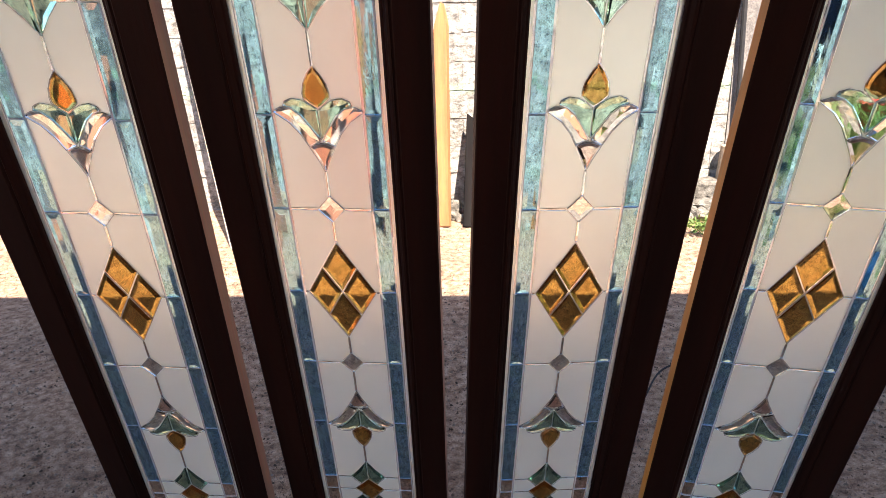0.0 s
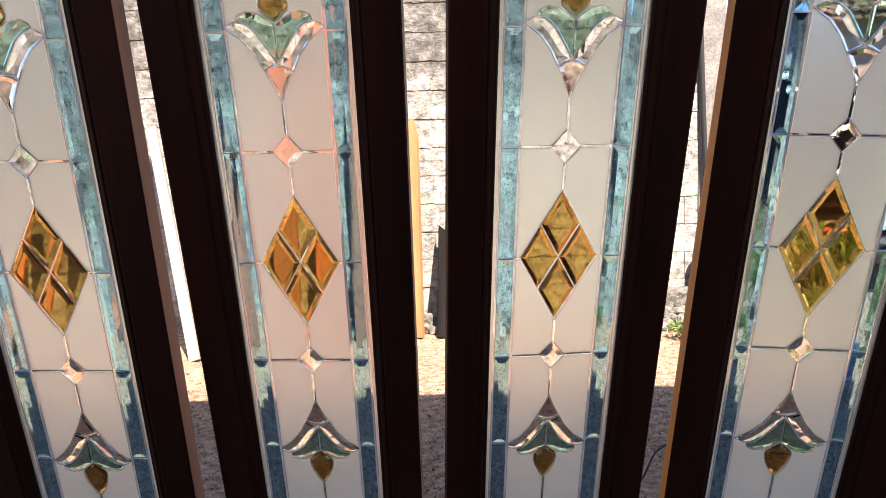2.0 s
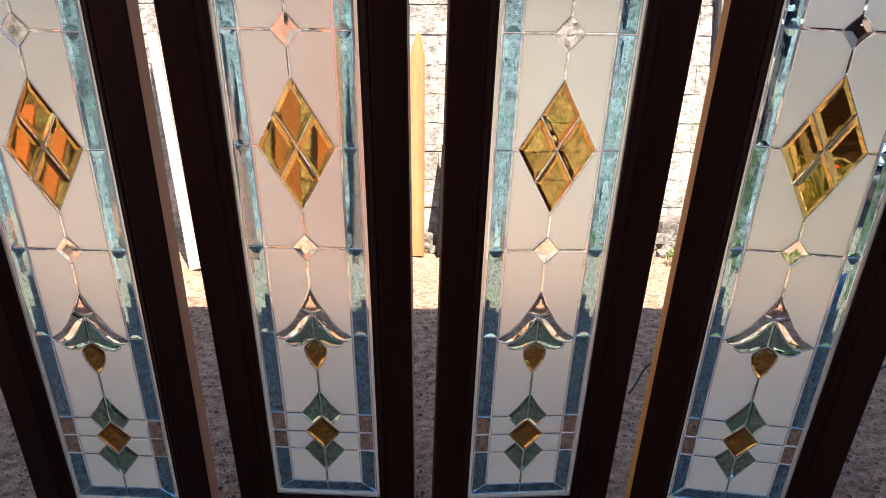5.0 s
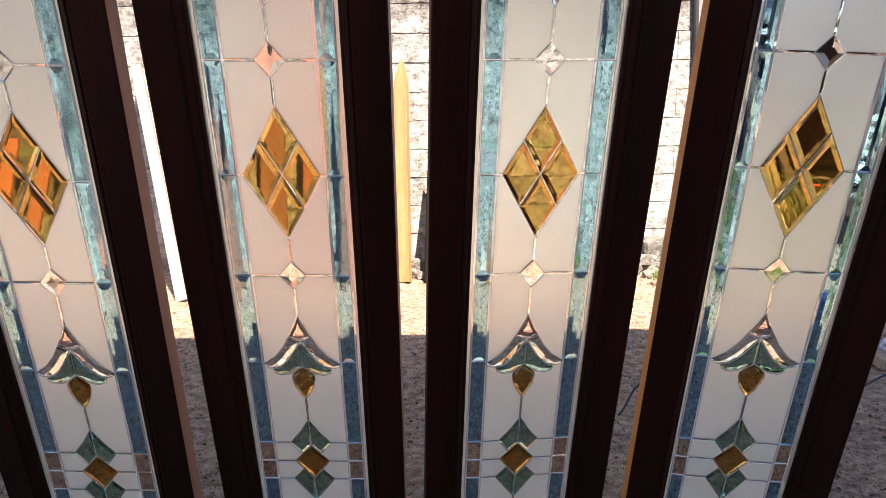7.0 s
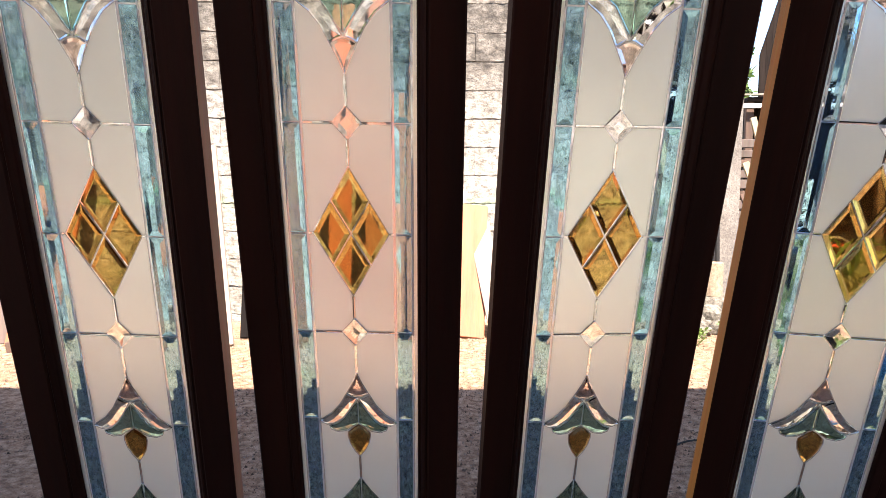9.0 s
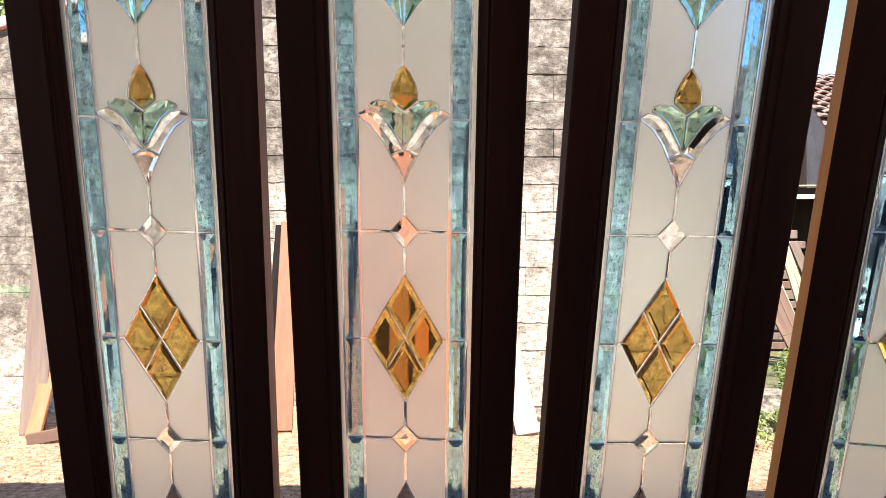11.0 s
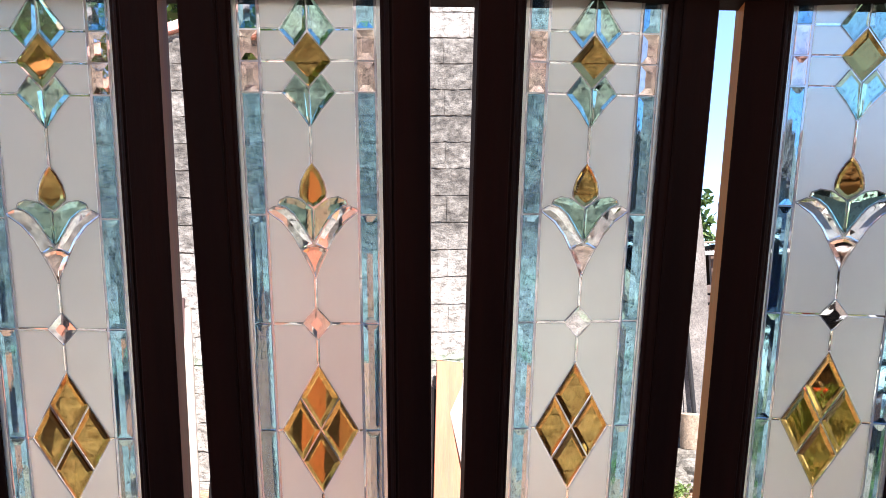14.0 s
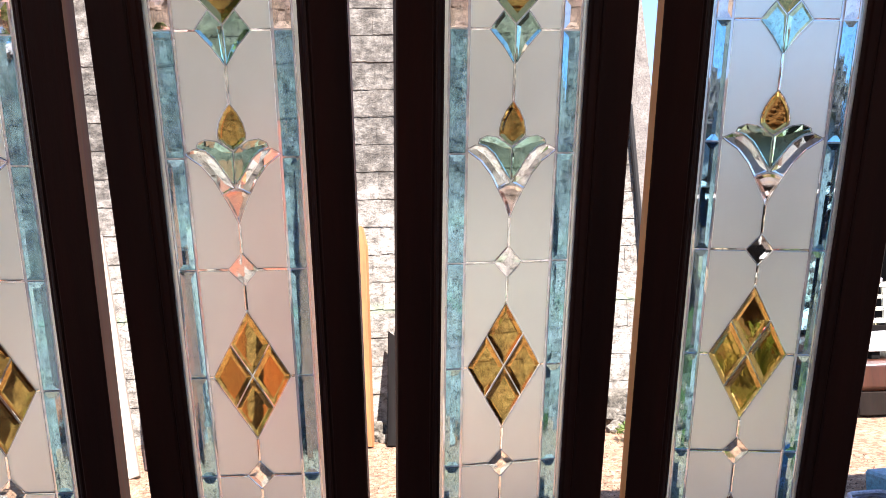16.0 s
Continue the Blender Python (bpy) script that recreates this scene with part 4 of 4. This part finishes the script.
# ---- low bench and carved rail in the sun beyond the leaves ----
bench = tagged(new("bench"), "low red-brown varnished bench in the sun", "bench")
bench.matrix_basis = pose(3.86, 3.26, 0, 0, 0, -14)
bm = bmesh.new()
box(bm, -0.62, 0.62, -0.30, 0.30, 0.175, 0.385, 0.03)
soften(part("seat", bm, TABLE, bench), 0.01)
for sx in (-0.54, 0.54):
    for sy in (-0.23, 0.23):
        bm = bmesh.new()
        rod(bm, (sx, sy, -0.005), (sx, sy, 0.19), 0.025, 0.045, 12)
        part("leg", bm, TABLE, bench)
# closed dark box: the underframe and the shadow below the seat in one
bm = bmesh.new()
box(bm, -0.61, 0.61, -0.285, 0.27, 0.012, 0.174, 0.008)
part("underframe", bm, DARKBROWN, bench, "dark underframe, boxed in to stand for the bench's shadow too")
# added battens carry the panel, near-black for the shadow in the gap
for x in (-0.45, 0.0, 0.45):
    bm = bmesh.new()
    box(bm, x - 0.03, x + 0.03, -0.22, 0.26, 0.385, 0.438, 0.004)
    tagged(part("batten", bm, BLACKWOOD), "added near-black batten in the shadow gap between the bench and the panel", "batten", "battens on the bench").matrix_basis = bench.matrix_basis
bm = bmesh.new()
box(bm, -0.58, 0.58, -0.24, 0.27, 0.439, 0.530, 0.006)
tagged(part("slab", bm, WHITE), "white painted panel lying on the bench", "panel").matrix_basis = bench.matrix_basis
rail = tagged(new("carved_rail"), "cream carved railing with a pierced lattice", "railing")
rail.matrix_basis = pose(4.83, 4.305, 0, 0, 0, -14)
for z0, z1 in ((0.50, 0.545), (0.815, 0.86)):
    bm = bmesh.new()
    box(bm, -0.9, 0.9, -0.025, 0.025, z0, z1, 0.006)
    part("bar", bm, CREAM, rail)
for i in range(11):
    x = -0.85 + i * 0.17
    bm = bmesh.new()
    box(bm, x - 0.026, x + 0.026, -0.018, 0.018, 0.545, 0.815, 0.004)
    part("baluster", bm, CREAM, rail)
    if i < 10:
        for z in (0.61, 0.715):
            bm = bmesh.new()
            box(bm, x + 0.026, x + 0.144, -0.014, 0.014, z, z + 0.034, 0.003)
            part("lattice_bar", bm, CREAM, rail)
for x in (-0.85, 0.85):
    bm = bmesh.new()
    box(bm, x - 0.03, x + 0.03, -0.03, 0.03, -0.01, 0.50, 0.006)
    part("post", bm, CREAM, rail)
bm = bmesh.new()
box(bm, -0.82, 0.82, -0.022, 0.022, 0.40, 0.485, 0.005)
part("lower_bar", bm, BLACKWOOD, rail, "dark lower bar")
finial = tagged(new("carved_post"), "grey painted carved furniture post standing on the railing", "post")
finial.matrix_basis = pose(4.44, 4.40, 0.859, 0, 0, -10)
bm = bmesh.new()
prof = [(0.0, 0.040), (0.03, 0.046), (0.05, 0.026), (0.14, 0.034), (0.30, 0.062), (0.36, 0.085), (0.40, 0.066), (0.62, 0.050), (0.75, 0.070), (0.80, 0.060)]
for (z0, r0), (z1, r1) in zip(prof[:-1], prof[1:]):
    rod(bm, (0, 0, z0), (0, 0, z1), r0, r1, 14)
part("shaft", bm, GREYP, finial)
bm = bmesh.new()
box(bm, 2.10, 2.42, 1.52, 1.72, -0.004, 0.11, 0.012)
tagged(part("box", bm, BLUEP), "low blue plastic box on the earth", "box")

# ---- the neighbouring house and its yard, beyond the wall's end ----
house = tagged(new("house"), "grey block house with an old terracotta tile roof", "house")
house.matrix_basis = pose(5.77, 8.8, -0.15, 0, 0, -18.4)
bm = bmesh.new()
box(bm, 0.14, 7.0, 0.35, 2.20, 0.13, 3.24, 0)
part("wall", bm, HOUSEWALL, house)
bm = bmesh.new()
tri = [(0.35, 3.24), (2.20, 3.24), (2.20, 4.40), (0.35, 3.32)]
ga = [bm.verts.new((0.14, y, z)) for y, z in tri]
gb = [bm.verts.new((0.30, y, z)) for y, z in tri]
bm.faces.new(ga)
bm.faces.new(gb)
for i in range(4):
    bm.faces.new((ga[i], ga[(i + 1) % 4], gb[(i + 1) % 4], gb[i]))
part("gable", bm, HOUSEWALL, house)
bm = bmesh.new()
p = [Vector((0, 0, 3.16)), Vector((7.2, 0, 3.16)), Vector((7.2, 2.21, 4.47)), Vector((0, 2.21, 4.47))]
lo = [bm.verts.new(q) for q in p]
hi = [bm.verts.new(q + Vector((0, 0, 0.05))) for q in p]
bm.faces.new(lo)
bm.faces.new(hi)
for i in range(4):
    bm.faces.new((lo[i], lo[(i + 1) % 4], hi[(i + 1) % 4], hi[i]))
part("roof", bm, TILE, house)
screen = tagged(new("timber_screen"), "dark weathered upright boards beside the house", "fence")
screen.location = (5.22, 9.0, 0)
for k in range(-2, 4):
    bm = bmesh.new()
    x0, x1, rise = k * 0.085, k * 0.085 + 0.082, 0.27 / 0.085
    slab(bm, [(x0, -0.01), (x1, -0.01), (x1, 3.36 + rise * x1), (x0, 3.36 + rise * x0)], -0.015, 0.015)
    part("board", bm, DARKBROWN, screen)
# curved tiles, row on row, on the slope that faces the yard
verts, faces = [], []
rows_n, cols_n = 14, 36
for r in range(rows_n):
    for c in range(cols_n):
        t0, t1 = r / rows_n, (r + 1.12) / rows_n
        x0 = -0.04 + c * 0.2033 + (0.1 if r % 2 else 0)
        up = Vector((0, 2.21, 1.31))
        k = len(verts)
        for t, lift_z in ((t0, 0.115), (min(t1, 1.0), 0.075)):
            for s in range(5):
                a = s / 4
                q = Vector((x0 + a * 0.215, -0.02, 3.16)) + up * t
                verts.append((q.x, q.y - 0.02 * math.sin(a * math.pi), q.z + lift_z + 0.022 * math.sin(a * math.pi * 1.5)))
        faces += [(k + s, k + s + 1, k + 6 + s, k + 5 + s) for s in range(4)]
me = bpy.data.meshes.new("roof_tiles")
me.from_pydata(verts, [], faces)
me.materials.append(TILE)
tiles = new("roof_tiles", me)
tiles.parent = house
tagged(tiles, "weathered pinkish curved roof tiles", kind="stuff")
th = tiles.modifiers.new("thick", "SOLIDIFY")
th.thickness = 0.018

lean = tagged(new("lean_to"), "dark open lean-to with pale battens", "shed")
lean.matrix_basis = pose(5.0, 8.1, 0, 0, 0, -12)
bm = bmesh.new()
box(bm, -0.55, 3.2, -0.1, 1.0, 2.06, 2.12, 0.01)
part("roof", bm, DARKBROWN, lean)
for x in (-0.5, 1.2, 3.1):
    bm = bmesh.new()
    box(bm, x - 0.05, x + 0.05, -0.05, 0.05, -0.01, 2.06, 0.006)
    part("post", bm, OLDWOOD, lean)
bm = bmesh.new()
box(bm, -0.55, 3.2, 0.9, 0.98, -0.01, 2.06, 0)
part("back_wall", bm, DARKBROWN, lean)
for z in (1.97, 2.135):
    bm = bmesh.new()
    box(bm, -0.7, 3.2, -0.16, -0.11, z, z + (0.055 if z < 2.0 else 0.02), 0.004)
    part("batten", bm, WHITE if z < 2.0 else PALE, lean)
for mat, lo, hi, w, lab in ((CREAMWOOD, (4.17, 6.40, 0.0), (3.74, 6.62, 1.72), 0.07, "long pale plank propped aslant"), (CREAMWOOD, (4.30, 6.45, 0.0), (3.90, 6.70, 1.55), 0.07, "yellow sawn plank propped aslant"),
                           (CREAMWOOD, (4.05, 6.30, 0.0), (3.62, 6.52, 1.22), 0.08, "pale sawn plank propped aslant"), (OLDWOOD, (3.87, 6.20, 0.0), (3.58, 6.42, 0.88), 0.13, "reddish brown plank propped aslant"),
                           (OLDWOOD, (3.80, 6.05, 0.0), (3.55, 6.30, 0.70), 0.10, "old brown plank propped aslant"), (OLDWOOD, (4.02, 6.25, 0.0), (3.70, 6.48, 0.95), 0.09, "old brown plank propped aslant"),
                           (GREYWOOD, (4.45, 6.35, 0.0), (4.02, 6.65, 1.35), 0.10, "grey plank propped aslant")):
    board(mat, lo, hi, w, 0.03, lab + " on the pile")
pile = tagged(new("timber_pile"), "stack of weathered grey timber under the lean-to", "timber")
for k in range(12):
    for row, y in enumerate((7.74, 7.90)):
        zz = 0.06 + 0.13 * k
        bm = bmesh.new()
        between(bm, (3.5 + rng.uniform(0, 0.5), y + rng.uniform(-0.02, 0.02), zz), (4.7 + rng.uniform(-0.1, 0.1), y + rng.uniform(-0.02, 0.02), zz + rng.uniform(-0.01, 0.01)), rng.uniform(0.08, 0.115), 0.14, 0.006)
        part("beam", bm, GREYWOOD if (k + row) % 3 else OLDWOOD, pile)


# ---- trees behind the wall and the house ----
def tree(x, y, h, spread, count, seed, label):
    r = random.Random(seed)
    t = tagged(new("tree"), label, "tree")
    t.location = (x, y, 0)
    bm = bmesh.new()
    rod(bm, (0, 0, -0.1), (0.1, 0, h * 0.55), 0.16, 0.10, 12)
    tips = []
    for k in range(9):
        a = k * 2.4 + r.uniform(-0.4, 0.4)
        base = Vector((0.1, 0, h * r.uniform(0.35, 0.55)))
        tip = Vector((math.cos(a) * spread * r.uniform(0.5, 0.9), math.sin(a) * spread * r.uniform(0.5, 0.9), h * r.uniform(0.62, 0.95)))
        rod(bm, base, tip, 0.06, 0.018, 7)
        tips.append(tip)
    part("trunk", bm, OLDWOOD, t)
    bm = bmesh.new()
    for k, tip in enumerate(tips):
        leaves(bm, tip, spread * 0.55, count // 9, 0.19, seed * 31 + k)
    tagged(part("crown", bm, LEAF, t), kind="stuff")


tree(-3.9, 7.6, 6.6, 2.5, 9000, 3, "leafy green tree behind the block wall")
tree(-1.4, 8.8, 6.2, 2.0, 5200, 8, "leafy green tree behind the block wall")
tree(6.1, 13.2, 3.9, 0.8, 1500, 11, "leafy green tree beside the house")

# ---- small grit on the earth, then the wall's blocks ----
verts, faces = [], []
g = random.Random(9)
for i in range(42000):
    x, y = g.uniform(-2.9, 2.6), 0.3 + 3.3 * g.random() ** 1.4
    r = 0.0017 + 0.0065 * g.random() ** 4
    k = len(verts)
    for a in range(5):
        rr = r * g.uniform(0.7, 1.3)
        verts.append((x + rr * math.cos(a * 1.257), y + rr * math.sin(a * 1.257), -0.004))
    verts.append((x + r * g.uniform(-0.3, 0.3), y + r * g.uniform(-0.3, 0.3), r * g.uniform(0.2, 0.6)))
    faces += [(k + a, k + (a + 1) % 5, k + 5) for a in range(5)]
me = bpy.data.meshes.new("gravel")
me.from_pydata(verts, [], faces)
me.materials.append(GRIT)
tagged(new("gravel", me), "scattered small grit and pebbles on the earth", "gravel", kind="stuff")

BL, BH, JOINT, BASE = 0.40, 0.20, 0.0030, 0.0493
SIDE = 0.0002


def block_mesh(length, height, seed):
    """One rough block: chamfered front face, its arrises chipped unevenly."""
    r = random.Random(seed)
    bm = bmesh.new()
    n = max(3, int(length / 0.032))
    front, rim, back = [], [], []
    ring = [(i / n * length, 0.0) for i in range(n)] + [(length, k / 4 * height) for k in range(4)] + [(length - i / n * length, height) for i in range(n)] + [(0, height - k / 4 * height) for k in range(4)]
    for x, z in ring:
        dx, dz = (1 if x < length / 2 else -1), (1 if z < height / 2 else -1)
        onx, onz = x in (0, length), z in (0.0, height)
        chip = 0.0095 * r.random() ** 4
        jx, jz = (chip * 0.25 if onx else 0), (chip if onz else 0)
        front.append(bm.verts.new((x + dx * (0.0004 * onx + jx), r.uniform(-0.002, 0.001), z + dz * (0.0010 * onz + jz))))
        rim.append(bm.verts.new((x + dx * jx * 0.6, 0.009, z + dz * jz * 0.7)))
        back.append(bm.verts.new((x, 0.05, z)))
    k = len(ring)
    bm.faces.new(front)
    for i in range(k):
        j = (i + 1) % k
        bm.faces.new((front[i], front[j], rim[j], rim[i]))
        bm.faces.new((rim[i], rim[j], back[j], back[i]))
    bmesh.ops.recalc_face_normals(bm, faces=bm.faces)
    me = bpy.data.meshes.new("block")
    bm.to_mesh(me)
    bm.free()
    me.materials.append(BLOCK)
    return me


whole = [block_mesh(BL - SIDE, BH - JOINT, 50 + k) for k in range(6)]
cut = {}
far_bm = bmesh.new()
pick = random.Random(21)


WALL_END = 1.695
for c in range(-1, 26):
    z = BASE + c * BH + JOINT / 2
    x = -9.0 + (BL / 2 if c % 2 else 0)
    while x < 1.9:
        w, me = BL, pick.choice(whole)
        if x + BL > WALL_END:
            w = round(WALL_END - x, 3)
            if w < 0.03:
                break
            cut.setdefault(w, block_mesh(w - SIDE, BH - JOINT, 80 + len(cut)))
            me = cut[w]
        if z + BH < wall_top(x) + 0.02:
            y = WALL_D + pick.uniform(-0.004, 0.004)
            if x > -3.35 and z < 3.9:
                ob = new("block", me)
                ob.parent = wall
                ob.location = (x + SIDE / 2, y, z)
                ob.rotation_euler = (0, radians(pick.uniform(-0.25, 0.25)), 0)
            else:
                box(far_bm, x + JOINT / 2, x + w - JOINT / 2, y, y + 0.05, z, z + BH - JOINT)
        x += w
rest = part("far_blocks", far_bm, BLOCK, wall)
tagged(rest, kind="stuff")
